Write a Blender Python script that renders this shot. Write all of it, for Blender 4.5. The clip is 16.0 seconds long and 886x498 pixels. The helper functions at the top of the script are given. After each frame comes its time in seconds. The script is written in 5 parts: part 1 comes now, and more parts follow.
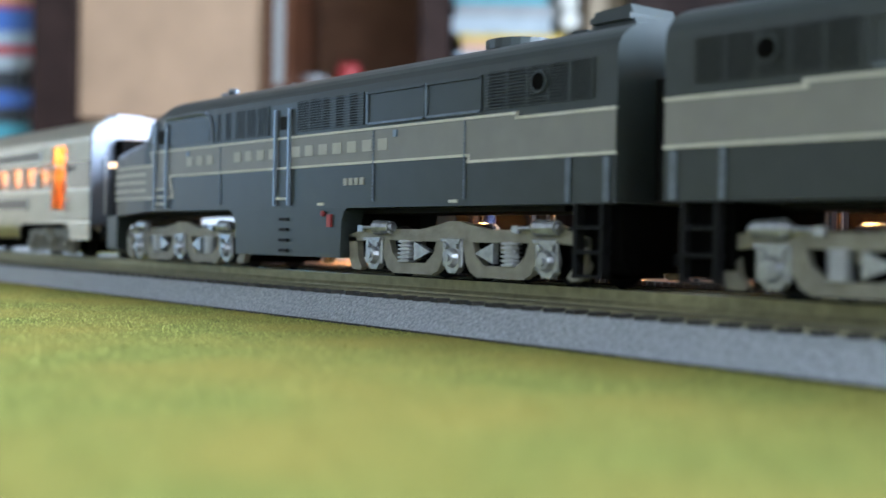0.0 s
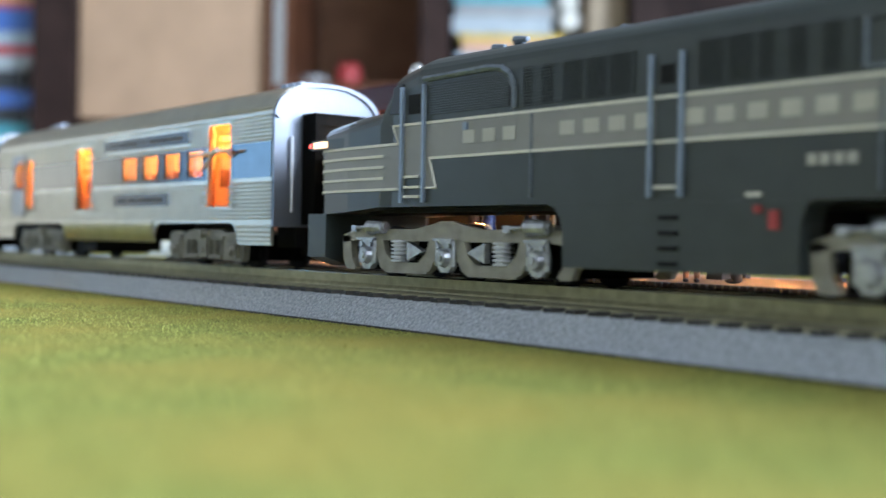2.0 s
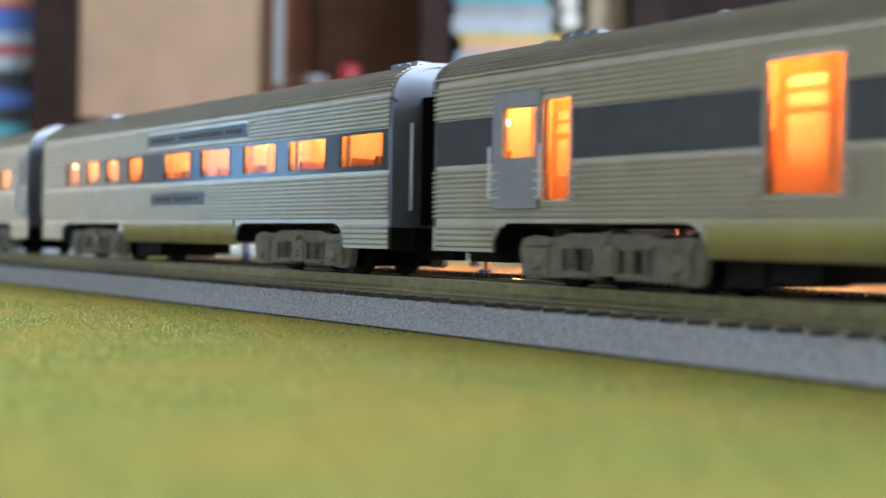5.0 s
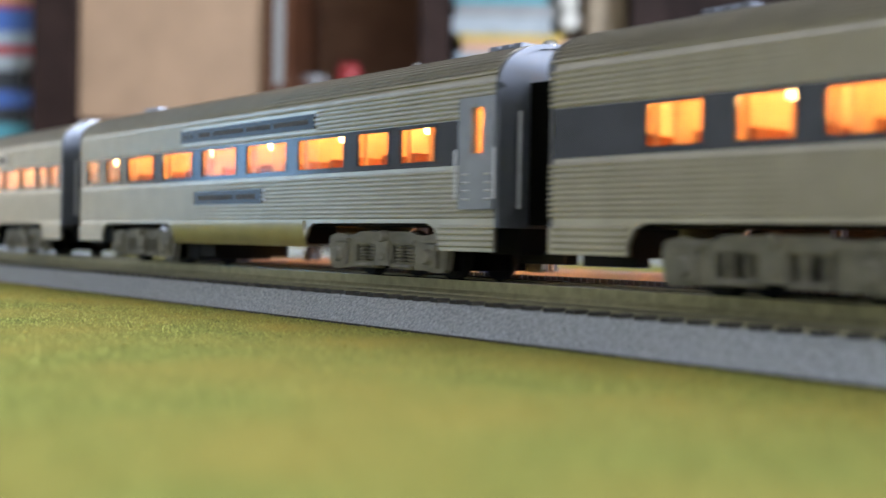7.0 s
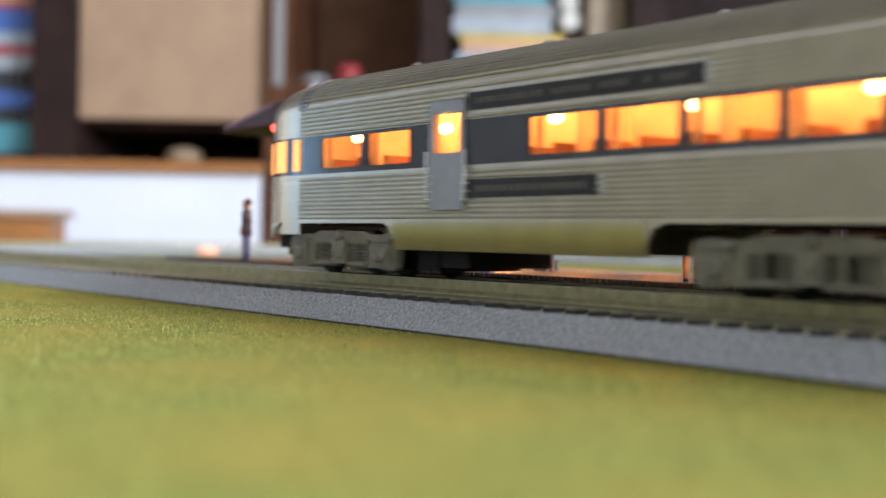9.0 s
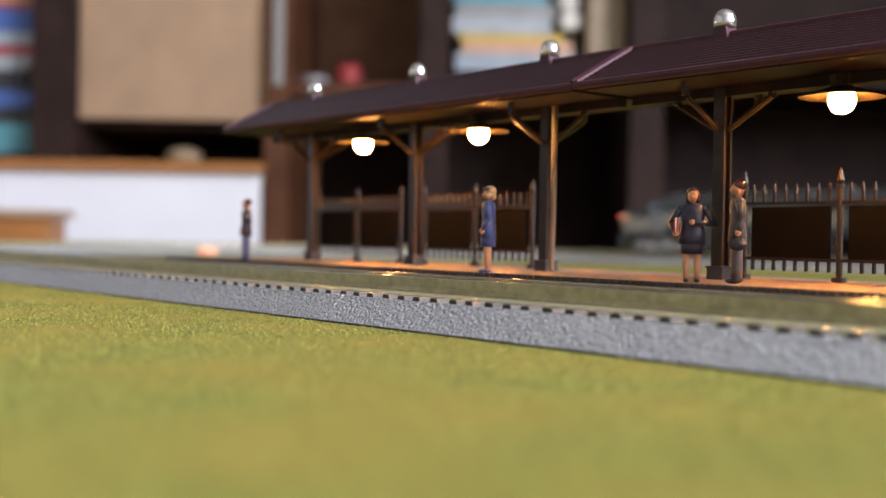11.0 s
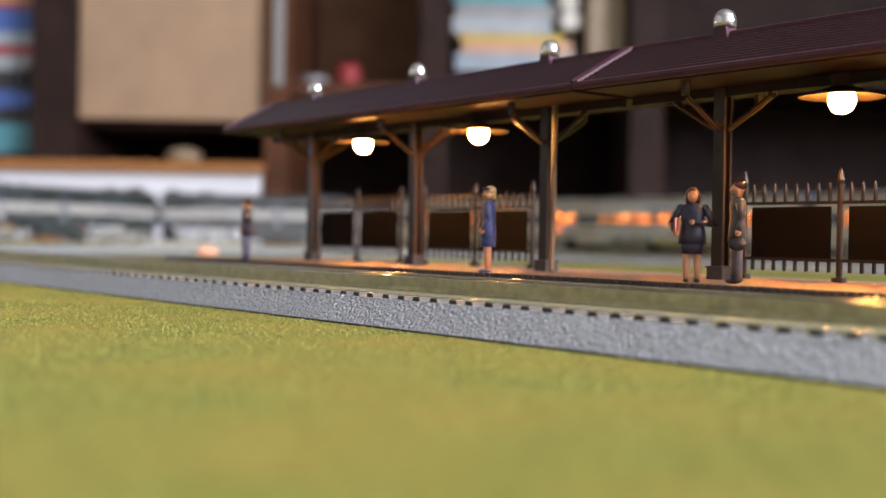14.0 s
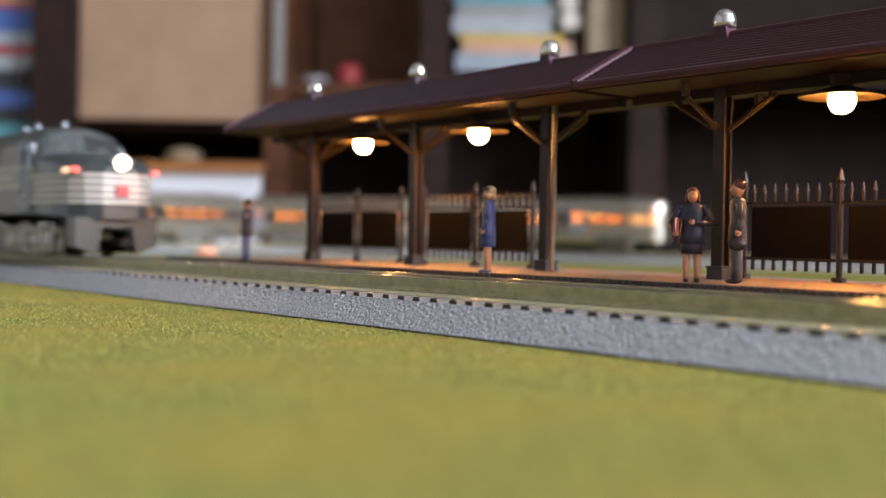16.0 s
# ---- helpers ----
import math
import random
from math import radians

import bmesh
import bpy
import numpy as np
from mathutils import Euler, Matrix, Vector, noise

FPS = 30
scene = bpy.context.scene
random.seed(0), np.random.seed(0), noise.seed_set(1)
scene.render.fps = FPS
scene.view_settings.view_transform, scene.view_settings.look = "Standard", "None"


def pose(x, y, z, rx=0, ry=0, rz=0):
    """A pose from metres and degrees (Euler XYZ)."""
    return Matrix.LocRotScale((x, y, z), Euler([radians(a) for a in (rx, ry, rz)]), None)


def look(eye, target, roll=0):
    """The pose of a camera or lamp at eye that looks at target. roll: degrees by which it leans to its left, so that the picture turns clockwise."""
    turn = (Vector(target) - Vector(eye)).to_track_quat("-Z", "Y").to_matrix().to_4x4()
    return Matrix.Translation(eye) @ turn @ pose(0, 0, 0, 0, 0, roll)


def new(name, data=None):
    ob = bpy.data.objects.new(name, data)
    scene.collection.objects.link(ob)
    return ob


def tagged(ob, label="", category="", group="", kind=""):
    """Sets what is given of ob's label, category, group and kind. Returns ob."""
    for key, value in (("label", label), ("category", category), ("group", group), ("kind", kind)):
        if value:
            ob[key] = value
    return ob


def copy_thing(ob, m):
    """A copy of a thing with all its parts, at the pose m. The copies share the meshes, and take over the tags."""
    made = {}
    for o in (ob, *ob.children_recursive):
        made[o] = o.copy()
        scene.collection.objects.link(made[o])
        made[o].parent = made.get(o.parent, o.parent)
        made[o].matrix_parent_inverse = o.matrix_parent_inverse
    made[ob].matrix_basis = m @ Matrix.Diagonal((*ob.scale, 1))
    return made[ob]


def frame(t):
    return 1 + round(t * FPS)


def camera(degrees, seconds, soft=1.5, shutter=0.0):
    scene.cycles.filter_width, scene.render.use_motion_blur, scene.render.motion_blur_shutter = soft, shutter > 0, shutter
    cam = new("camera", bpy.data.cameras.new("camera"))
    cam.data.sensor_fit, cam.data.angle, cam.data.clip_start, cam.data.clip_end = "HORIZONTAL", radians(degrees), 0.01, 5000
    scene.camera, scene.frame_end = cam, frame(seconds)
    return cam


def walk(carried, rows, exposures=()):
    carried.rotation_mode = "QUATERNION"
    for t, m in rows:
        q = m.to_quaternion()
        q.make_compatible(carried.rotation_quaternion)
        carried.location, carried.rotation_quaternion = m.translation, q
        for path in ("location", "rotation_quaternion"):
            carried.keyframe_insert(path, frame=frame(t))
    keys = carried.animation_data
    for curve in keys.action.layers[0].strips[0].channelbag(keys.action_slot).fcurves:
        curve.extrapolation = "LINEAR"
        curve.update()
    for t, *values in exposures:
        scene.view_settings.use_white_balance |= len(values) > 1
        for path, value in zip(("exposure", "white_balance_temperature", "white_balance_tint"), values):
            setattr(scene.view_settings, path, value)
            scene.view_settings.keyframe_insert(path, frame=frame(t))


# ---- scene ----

# The near track runs along x with its centre line on y = 0; the table top is z = 0.
YAW = 51.27
CAM_X, CAM_Y, CAM_Z = 0.0, -0.181, 0.0203

cam = camera(41.85, 16.0, 1.4, 0.35)
cam.data.dof.use_dof = True
cam.data.dof.focus_distance = 0.275
cam.data.dof.aperture_fstop = 12.0
EYE = Vector((CAM_X, CAM_Y, CAM_Z))
AHEAD = Vector((-math.sin(radians(YAW)), math.cos(radians(YAW)), -math.tan(radians(0.51))))
walk(cam, [(0.0, look(EYE, EYE + AHEAD, 1.0)), (16.0, look(EYE, EYE + AHEAD, 1.0))],
     exposures=[(0.0, 0.28, 6050, 9), (3.0, 0.23, 6300, 10), (5.0, 0.05, 6520, 12), (8.0, 0.03, 6850, 16), (9.2, 0.02, 7020, 18), (11.3, -0.22, 7600, 23), (13.5, -0.20, 7550, 22), (15.0, -0.16, 7400, 22), (16.0, -0.36, 7250, 21)])

# ---------------------------------------------------------------- light
world = bpy.data.worlds.new("sky")
scene.world = world
world.use_nodes = True
wn = world.node_tree.nodes
sky = wn.new("ShaderNodeTexSky")
sky.sky_type, sky.sun_disc = "NISHITA", False
sky.sun_elevation, sky.sun_rotation = radians(35), radians(200)
world.node_tree.links.new(sky.outputs[0], wn["Background"].inputs[0])
wn["Background"].inputs[1].default_value = 0.1


def room(u, d, z):
    """A place in the room: u metres to the side along the shelves' wall, d metres towards it, z up."""
    a = radians(YAW)
    return Vector((CAM_X + u * math.cos(a) - d * math.sin(a), CAM_Y + u * math.sin(a) + d * math.cos(a), z))


def room_pose(u, d, z, turn=0.0):
    p = room(u, d, z)
    return pose(p.x, p.y, p.z, 0, 0, YAW + turn)


def window_light(name, u, d, z, turn, w, h, watts, color=(0.71, 0.83, 1.0)):
    lamp = bpy.data.lights.new(name, "AREA")
    lamp.shape, lamp.size, lamp.size_y, lamp.energy = "RECTANGLE", w, h, watts
    lamp.color = color
    ob = new(name, lamp)
    ob.matrix_world = room_pose(u, d, z, turn) @ pose(0, 0, 0, 90, 0, 0)
    return ob


window_light("window_daylight", 1.92, -1.06, 1.08, 90, 1.68, 1.26, 288, (0.70, 0.825, 1.0))
window_light("window_daylight", -1.92, 1.085, 0.25, -90, 0.25, 0.50, 1.5, (0.22, 0.55, 1.0))
window_light("window_daylight", -1.92, 1.64, 0.30, -90, 0.55, 0.70, 1.5, (0.95, 0.92, 0.86))

# ---------------------------------------------------------------- materials


def material(name, color, rough=0.6, metal=0.0, vary=0.12, scale=60.0, bump=0.0, bump_scale=400.0, emit=None, strength=0.0, bump_detail=3.0, bump_depth=1.3,
             second=None, second_scale=8.0, spec=0.5, islands=False):
    m = bpy.data.materials.new(name)
    m.use_nodes = True
    nt = m.node_tree
    n, l = nt.nodes, nt.links
    b = n["Principled BSDF"]
    b.inputs["Roughness"].default_value, b.inputs["Metallic"].default_value = rough, metal
    b.inputs["Specular IOR Level"].default_value = spec
    tc = n.new("ShaderNodeTexCoord")
    tex = n.new("ShaderNodeTexNoise")
    tex.inputs["Scale"].default_value, tex.inputs["Detail"].default_value = scale, 6.0
    l.new(tc.outputs["Object"], tex.inputs["Vector"])
    ramp = n.new("ShaderNodeValToRGB")
    ramp.color_ramp.elements[0].position, ramp.color_ramp.elements[1].position = 0.3, 0.7
    ramp.color_ramp.elements[0].color = (*[c * (1 - vary) for c in color], 1)
    ramp.color_ramp.elements[1].color = (*[min(1, c * (1 + vary)) for c in color], 1)
    if islands:
        l.new(n.new("ShaderNodeNewGeometry").outputs["Random Per Island"], ramp.inputs["Fac"])
        ramp.color_ramp.elements[0].position, ramp.color_ramp.elements[1].position = 0.0, 1.0
    else:
        l.new(tex.outputs["Fac"], ramp.inputs["Fac"])
    out = ramp.outputs["Color"]
    if second:
        big = n.new("ShaderNodeTexNoise")
        big.inputs["Scale"].default_value, big.inputs["Detail"].default_value = second_scale, 4.0
        l.new(tc.outputs["Object"], big.inputs["Vector"])
        mr = n.new("ShaderNodeMapRange")
        mr.inputs[1].default_value, mr.inputs[2].default_value = 0.38, 0.66
        l.new(big.outputs["Fac"], mr.inputs[0])
        mix = n.new("ShaderNodeMix")
        mix.data_type = "RGBA"
        l.new(mr.outputs[0], mix.inputs[0])
        l.new(out, mix.inputs[6])
        mix.inputs[7].default_value = (*second, 1)
        out = mix.outputs[2]
    l.new(out, b.inputs["Base Color"])
    if bump:
        bt = n.new("ShaderNodeTexNoise")
        bt.inputs["Scale"].default_value, bt.inputs["Detail"].default_value = bump_scale, bump_detail
        l.new(tc.outputs["Object"], bt.inputs["Vector"])
        bn = n.new("ShaderNodeBump")
        bn.inputs["Strength"].default_value, bn.inputs["Distance"].default_value = min(1.0, bump), bump_depth / bump_scale
        l.new(bt.outputs["Fac"], bn.inputs["Height"])
        l.new(bn.outputs["Normal"], b.inputs["Normal"])
    if emit:
        b.inputs["Emission Color"].default_value = (*emit, 1)
        b.inputs["Emission Strength"].default_value = strength
    return m


M = {}
M["grass"] = material("grass_mat", (0.19, 0.20, 0.046), 0.95, vary=0.7, scale=2200, bump=0.5, bump_scale=2000,
                      second=(0.245, 0.21, 0.048), second_scale=26, spec=0.1)
M["flock"] = material("grass_flock", (0.230, 0.232, 0.060), 0.9, vary=0.75, spec=0.2, islands=True, second=(0.275, 0.232, 0.058), second_scale=26)
M["roadbed"] = material("grey_roadbed", (0.47, 0.51, 0.545), 0.24, vary=0.30, scale=1300, bump=1.0, bump_scale=1350, bump_detail=1.5, bump_depth=2.7, spec=0.8)
M["ballast"] = material("tie_bed", (0.29, 0.275, 0.165), 0.55, vary=0.3, scale=900, bump=0.6, bump_scale=900)
M["tie"] = material("dark_tie", (0.050, 0.047, 0.041), 0.5, vary=0.3, scale=500, spec=0.4)
M["rail"] = material("nickel_rail", (0.45, 0.43, 0.38), 0.12, 0.95, vary=0.15, scale=300)
M["loco_grey"] = material("dark_grey_paint", (0.039, 0.049, 0.049), 0.36, vary=0.08, scale=200)
M["stripe_grey"] = material("stripe_grey_paint", (0.265, 0.26, 0.25), 0.45, vary=0.06, scale=200)
M["cream"] = material("cream_line", (0.76, 0.74, 0.67), 0.5, vary=0.06, scale=300)
M["truck"] = material("weathered_truck_grey", (0.29, 0.275, 0.225), 0.5, vary=0.2, scale=300, bump=0.2, bump_scale=900)
M["car_truck"] = material("dull_car_truck_grey", (0.20, 0.19, 0.152), 0.5, vary=0.25, scale=300, bump=0.2, bump_scale=900)
M["black"] = material("black_plastic", (0.007, 0.007, 0.008), 0.7, vary=0.2, scale=200, spec=0.25)
M["steel"] = material("stainless_plastic", (0.53, 0.50, 0.42), 0.29, 0.92, vary=0.08, scale=150)
M["band"] = material("dark_window_band", (0.085, 0.093, 0.10), 0.12, 0.8, vary=0.1, scale=200, spec=0.4)
M["plate"] = material("dark_name_plate", (0.03, 0.031, 0.031), 0.22, 0.3, vary=0.2, scale=400, spec=0.4)
M["white"] = material("pale_end_plastic", (0.18, 0.195, 0.23), 0.30, 0.55, vary=0.08, scale=100)
M["inside"] = material("tan_interior", (0.60, 0.40, 0.25), 0.6, vary=0.15, scale=200)
M["seat"] = material("brown_seat", (0.25, 0.10, 0.05), 0.7, vary=0.2, scale=300)
M["strip"] = material("warm_light_strip", (1, 0.7, 0.4), 0.5, emit=(1.0, 0.46, 0.15), strength=52)
M["headlight"] = material("headlight_glow", (1, 0.9, 0.7), 0.3, emit=(1.0, 0.80, 0.55), strength=40)
M["marker"] = material("red_marker_glow", (0.8, 0.05, 0.05), 0.3, emit=(1.0, 0.08, 0.06), strength=6)
M["number"] = material("number_board_glow", (0.9, 0.7, 0.5), 0.4, emit=(1.0, 0.62, 0.36), strength=2.2)
M["bright"] = material("bare_steel_part", (0.62, 0.64, 0.68), 0.35, 0.4, vary=0.1, scale=300)
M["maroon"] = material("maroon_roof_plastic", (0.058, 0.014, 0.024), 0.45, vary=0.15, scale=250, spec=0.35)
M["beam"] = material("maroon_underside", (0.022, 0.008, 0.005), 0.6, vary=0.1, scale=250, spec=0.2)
M["post"] = material("black_brown_post", (0.030, 0.019, 0.012), 0.36, vary=0.2, scale=300, spec=0.22)
M["platform"] = material("brown_platform", (0.26, 0.16, 0.11), 0.75, vary=0.2, scale=400, bump=0.3, bump_scale=1200)
M["kerb"] = material("dark_platform_edge", (0.03, 0.026, 0.026), 0.6, vary=0.2, scale=400)
M["globe"] = material("lamp_globe_glow", (1, 0.85, 0.6), 0.3, emit=(1.0, 0.45, 0.13), strength=470)
M["shade"] = material("brass_shade", (0.026, 0.016, 0.007), 0.5, 0.2, vary=0.1, scale=300, spec=0.3)
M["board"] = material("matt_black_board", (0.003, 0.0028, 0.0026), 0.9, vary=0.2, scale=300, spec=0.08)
M["journal"] = material("journal_casting", (0.44, 0.46, 0.49), 0.25, 0.6, vary=0.3, scale=600)
# near-black for shade painted on tie ends and along the roadbed's foot
M["shade_edge"] = material("black_shade_edge", (0.015, 0.014, 0.013), 0.6, vary=0.3, scale=500)
M["lettering"] = material("soft_cream_lettering", (0.50, 0.49, 0.45), 0.5, vary=0.06, scale=300)
M["edge"] = material("pale_blue_grey_edge", (0.15, 0.18, 0.22), 0.3, 0.2, vary=0.2, scale=600)
M["leaf"] = material("grey_door_leaf", (0.32, 0.34, 0.38), 0.35, 0.3, vary=0.1, scale=200)
M["pipe"] = material("pale_brown_pipe", (0.16, 0.10, 0.055), 0.45, vary=0.15, scale=400)
M["hand_rail"] = material("blue_grey_hand_rail", (0.27, 0.33, 0.42), 0.3, 0.3, vary=0.1, scale=300)
M["iron"] = material("black_iron", (0.016, 0.011, 0.009), 0.42, vary=0.25, scale=500, spec=0.28)
M["bulb"] = material("bare_bulb_glow", (1, 0.8, 0.5), 0.4, emit=(1.0, 0.58, 0.22), strength=22)
M["inner"] = material("brown_cabinet_lining", (0.26, 0.13, 0.075), 0.6, vary=0.2, scale=12, spec=0.2)
M["rail_side"] = material("dull_rail_side", (0.38, 0.355, 0.20), 0.42, 0.25, vary=0.2, scale=400)
M["faint"] = material("faint_plate_lettering", (0.10, 0.09, 0.08), 0.5, vary=0.15, scale=400)
M["blonde"] = material("blonde_paint", (0.42, 0.27, 0.13), 0.5, vary=0.2, scale=900)
M["chrome"] = material("chrome_vent", (0.72, 0.72, 0.72), 0.16, 0.95, vary=0.05, scale=100)
M["tanwood"] = material("pale_beech", (0.41, 0.265, 0.165), 0.5, vary=0.12, scale=12)
M["darkwood"] = material("dark_mahogany", (0.032, 0.018, 0.015), 0.6, vary=0.3, scale=14, spec=0.12)
M["redwood"] = material("red_brown_wood", (0.11, 0.042, 0.02), 0.55, vary=0.25, scale=14, spec=0.2)
M["orangewood"] = material("orange_wood", (0.42, 0.17, 0.05), 0.5, vary=0.15, scale=14)
M["whitepaint"] = material("white_paint", (0.84, 0.88, 0.93), 0.6, vary=0.03, scale=6)
M["wall"] = material("painted_wall", (0.37, 0.35, 0.325), 0.8, vary=0.06, scale=4)
M["floor"] = material("floor_boards", (0.12, 0.07, 0.04), 0.5, vary=0.2, scale=6)


def glass_material(name):
    m = bpy.data.materials.new(name)
    m.use_nodes = True
    n, l = m.node_tree.nodes, m.node_tree.links
    clear, gloss, mix, fres, power = (n.new("ShaderNodeBsdfTransparent"), n.new("ShaderNodeBsdfGlossy"), n.new("ShaderNodeMixShader"),
                                      n.new("ShaderNodeLayerWeight"), n.new("ShaderNodeMath"))
    clear.inputs[0].default_value = (0.93, 0.95, 0.94, 1)
    gloss.inputs["Roughness"].default_value = 0.05
    power.operation = "POWER"
    power.inputs[1].default_value = 5.0
    l.new(fres.outputs["Facing"], power.inputs[0])
    l.new(power.outputs[0], mix.inputs[0])
    l.new(clear.outputs[0], mix.inputs[1])
    l.new(gloss.outputs[0], mix.inputs[2])
    l.new(mix.outputs[0], n["Material Output"].inputs[0])
    return m


M["glass"] = glass_material("clear_pane")


def translucent_material(name, color):
    """Thin amber plastic that lets the light behind it through."""
    m = bpy.data.materials.new(name)
    m.use_nodes = True
    n, l = m.node_tree.nodes, m.node_tree.links
    trans, mix, tex, ramp = n.new("ShaderNodeBsdfTranslucent"), n.new("ShaderNodeMixShader"), n.new("ShaderNodeTexNoise"), n.new("ShaderNodeValToRGB")
    tex.inputs["Scale"].default_value = 300
    ramp.color_ramp.elements[0].color = (*[c * 0.75 for c in color], 1)
    ramp.color_ramp.elements[1].color = (*[min(1, c * 1.15) for c in color], 1)
    l.new(tex.outputs["Fac"], ramp.inputs["Fac"])
    l.new(ramp.outputs["Color"], trans.inputs[0])
    l.new(ramp.outputs["Color"], n["Principled BSDF"].inputs["Base Color"])
    mix.inputs[0].default_value = 0.8
    l.new(n["Principled BSDF"].outputs[0], mix.inputs[1])
    l.new(trans.outputs[0], mix.inputs[2])
    l.new(mix.outputs[0], n["Material Output"].inputs[0])
    return m


M["amber"] = translucent_material("amber_door_plastic", (0.96, 0.62, 0.34))
# emission stands in for inside light at the tail windows
M["window_glow"] = material("lit_window_glow", (0.9, 0.5, 0.25), 0.5, emit=(1.0, 0.42, 0.12), strength=1.6, vary=0.2, scale=300)
M["skin"] = material("painted_skin", (0.52, 0.25, 0.14), 0.4, vary=0.1, scale=500)
M["hair"] = material("painted_dark_hair", (0.075, 0.022, 0.014), 0.3, vary=0.3, scale=1500)
M["navy"] = material("painted_navy_cloth", (0.018, 0.02, 0.042), 0.4, vary=0.25, scale=700)
M["blue"] = material("painted_blue_cloth", (0.032, 0.058, 0.18), 0.4, vary=0.2, scale=700)
M["suit"] = material("painted_grey_suit", (0.06, 0.06, 0.068), 0.5, vary=0.2, scale=700)
M["redcloth"] = material("painted_red_cloth", (0.28, 0.04, 0.04), 0.5, vary=0.2, scale=700)
M["jeans"] = material("painted_jeans", (0.07, 0.10, 0.22), 0.5, vary=0.2, scale=700)
M["shoe"] = material("painted_black_shoe", (0.015, 0.015, 0.02), 0.35, vary=0.2, scale=700)
M["paper"] = material("book_pages", (0.7, 0.68, 0.62), 0.8, vary=0.08, scale=60)
for key, col in (("book_white", (0.38, 0.43, 0.46)), ("book_teal", (0.08, 0.32, 0.38)), ("book_yellow", (0.6, 0.42, 0.05)),
                 ("book_blue", (0.06, 0.14, 0.42)), ("book_red", (0.42, 0.05, 0.05)), ("book_pale", (0.33, 0.41, 0.47)),
                 ("book_peach", (0.62, 0.36, 0.24)), ("book_dark", (0.03, 0.035, 0.04)), ("book_grey", (0.3, 0.3, 0.3)),
                 ("book_green", (0.05, 0.14, 0.08)), ("book_beige", (0.36, 0.27, 0.17))):
    M[key] = material(key + "_cover", col, 0.45, vary=0.1, scale=30)

# ---------------------------------------------------------------- mesh helpers


def box(bm, x0, x1, y0, y1, z0, z1):
    v = [bm.verts.new(p) for p in ((x0, y0, z0), (x1, y0, z0), (x1, y1, z0), (x0, y1, z0),
                                   (x0, y0, z1), (x1, y0, z1), (x1, y1, z1), (x0, y1, z1))]
    for f in ((3, 2, 1, 0), (4, 5, 6, 7), (0, 1, 5, 4), (1, 2, 6, 5), (2, 3, 7, 6), (3, 0, 4, 7)):
        bm.faces.new([v[i] for i in f])


def prism(bm, pts, a0, a1, axis="x"):
    """A closed outline pts, drawn across, extruded from a0 to a1 along the axis."""
    def at(p, a):
        return {"x": (a, p[0], p[1]), "y": (p[0], a, p[1]), "z": (p[0], p[1], a)}[axis]
    lo = [bm.verts.new(at(p, a0)) for p in pts]
    hi = [bm.verts.new(at(p, a1)) for p in pts]
    n = len(pts)
    bm.faces.new(lo)
    bm.faces.new(hi[::-1])
    for i in range(n):
        bm.faces.new((lo[i], hi[i], hi[(i + 1) % n], lo[(i + 1) % n]))


def rod(bm, a, b, r, seg=8, r2=None):
    a, b = Vector(a), Vector(b)
    d = (b - a)
    q = d.to_track_quat("Z", "Y")
    r2 = r if r2 is None else r2
    rings = []
    for p, rr in ((a, r), (b, r2)):
        rings.append([bm.verts.new(p + q @ Vector((rr * math.cos(2 * math.pi * k / seg), rr * math.sin(2 * math.pi * k / seg), 0)))
                      for k in range(seg)])
    bm.faces.new(rings[0][::-1])
    bm.faces.new(rings[1])
    for k in range(seg):
        bm.faces.new((rings[0][k], rings[0][(k + 1) % seg], rings[1][(k + 1) % seg], rings[1][k]))


def lathe(bm, prof, seg=16, at=(0, 0, 0)):
    """Turn a profile of (radius, height) about the upright axis through at."""
    rings = []
    for r, z in prof:
        rings.append([bm.verts.new((at[0] + max(r, 1e-5) * math.cos(2 * math.pi * k / seg),
                                    at[1] + max(r, 1e-5) * math.sin(2 * math.pi * k / seg), at[2] + z)) for k in range(seg)])
    for a, b in zip(rings, rings[1:]):
        for k in range(seg):
            bm.faces.new((a[k], a[(k + 1) % seg], b[(k + 1) % seg], b[k]))
    bm.faces.new(rings[0][::-1])
    bm.faces.new(rings[-1])


def mesh_of(name, bm, mat, smooth=False):
    bmesh.ops.recalc_face_normals(bm, faces=bm.faces)
    me = bpy.data.meshes.new(name)
    bm.to_mesh(me)
    bm.free()
    me.materials.append(M[mat] if isinstance(mat, str) else mat)
    if smooth:
        for p in me.polygons:
            p.use_smooth = True
    return me


def part(name, bm, mat, parent=None, label="", smooth=False):
    ob = new(name, mesh_of(name, bm, mat, smooth))
    if parent:
        ob.parent = parent
    if label:
        tagged(ob, label)
    return ob


def thing(name, label, category, group="", kind=""):
    return tagged(new(name), label, category, group, kind)


def solid(name, bm, mat, label, category, group="", kind="", smooth=False):
    return tagged(part(name, bm, mat, None, "", smooth), label, category, group, kind)


def B():
    return bmesh.new()


def boxed(*a):
    bm = B()
    box(bm, *a)
    return bm


# ---------------------------------------------------------------- the track's line
X_LEFT, X_RIGHT, RADIUS = -0.80, -0.02, 0.335
STRAIGHT = X_RIGHT - X_LEFT
LOOP = 2 * STRAIGHT + 2 * math.pi * RADIUS
RAIL_Z = 0.0110


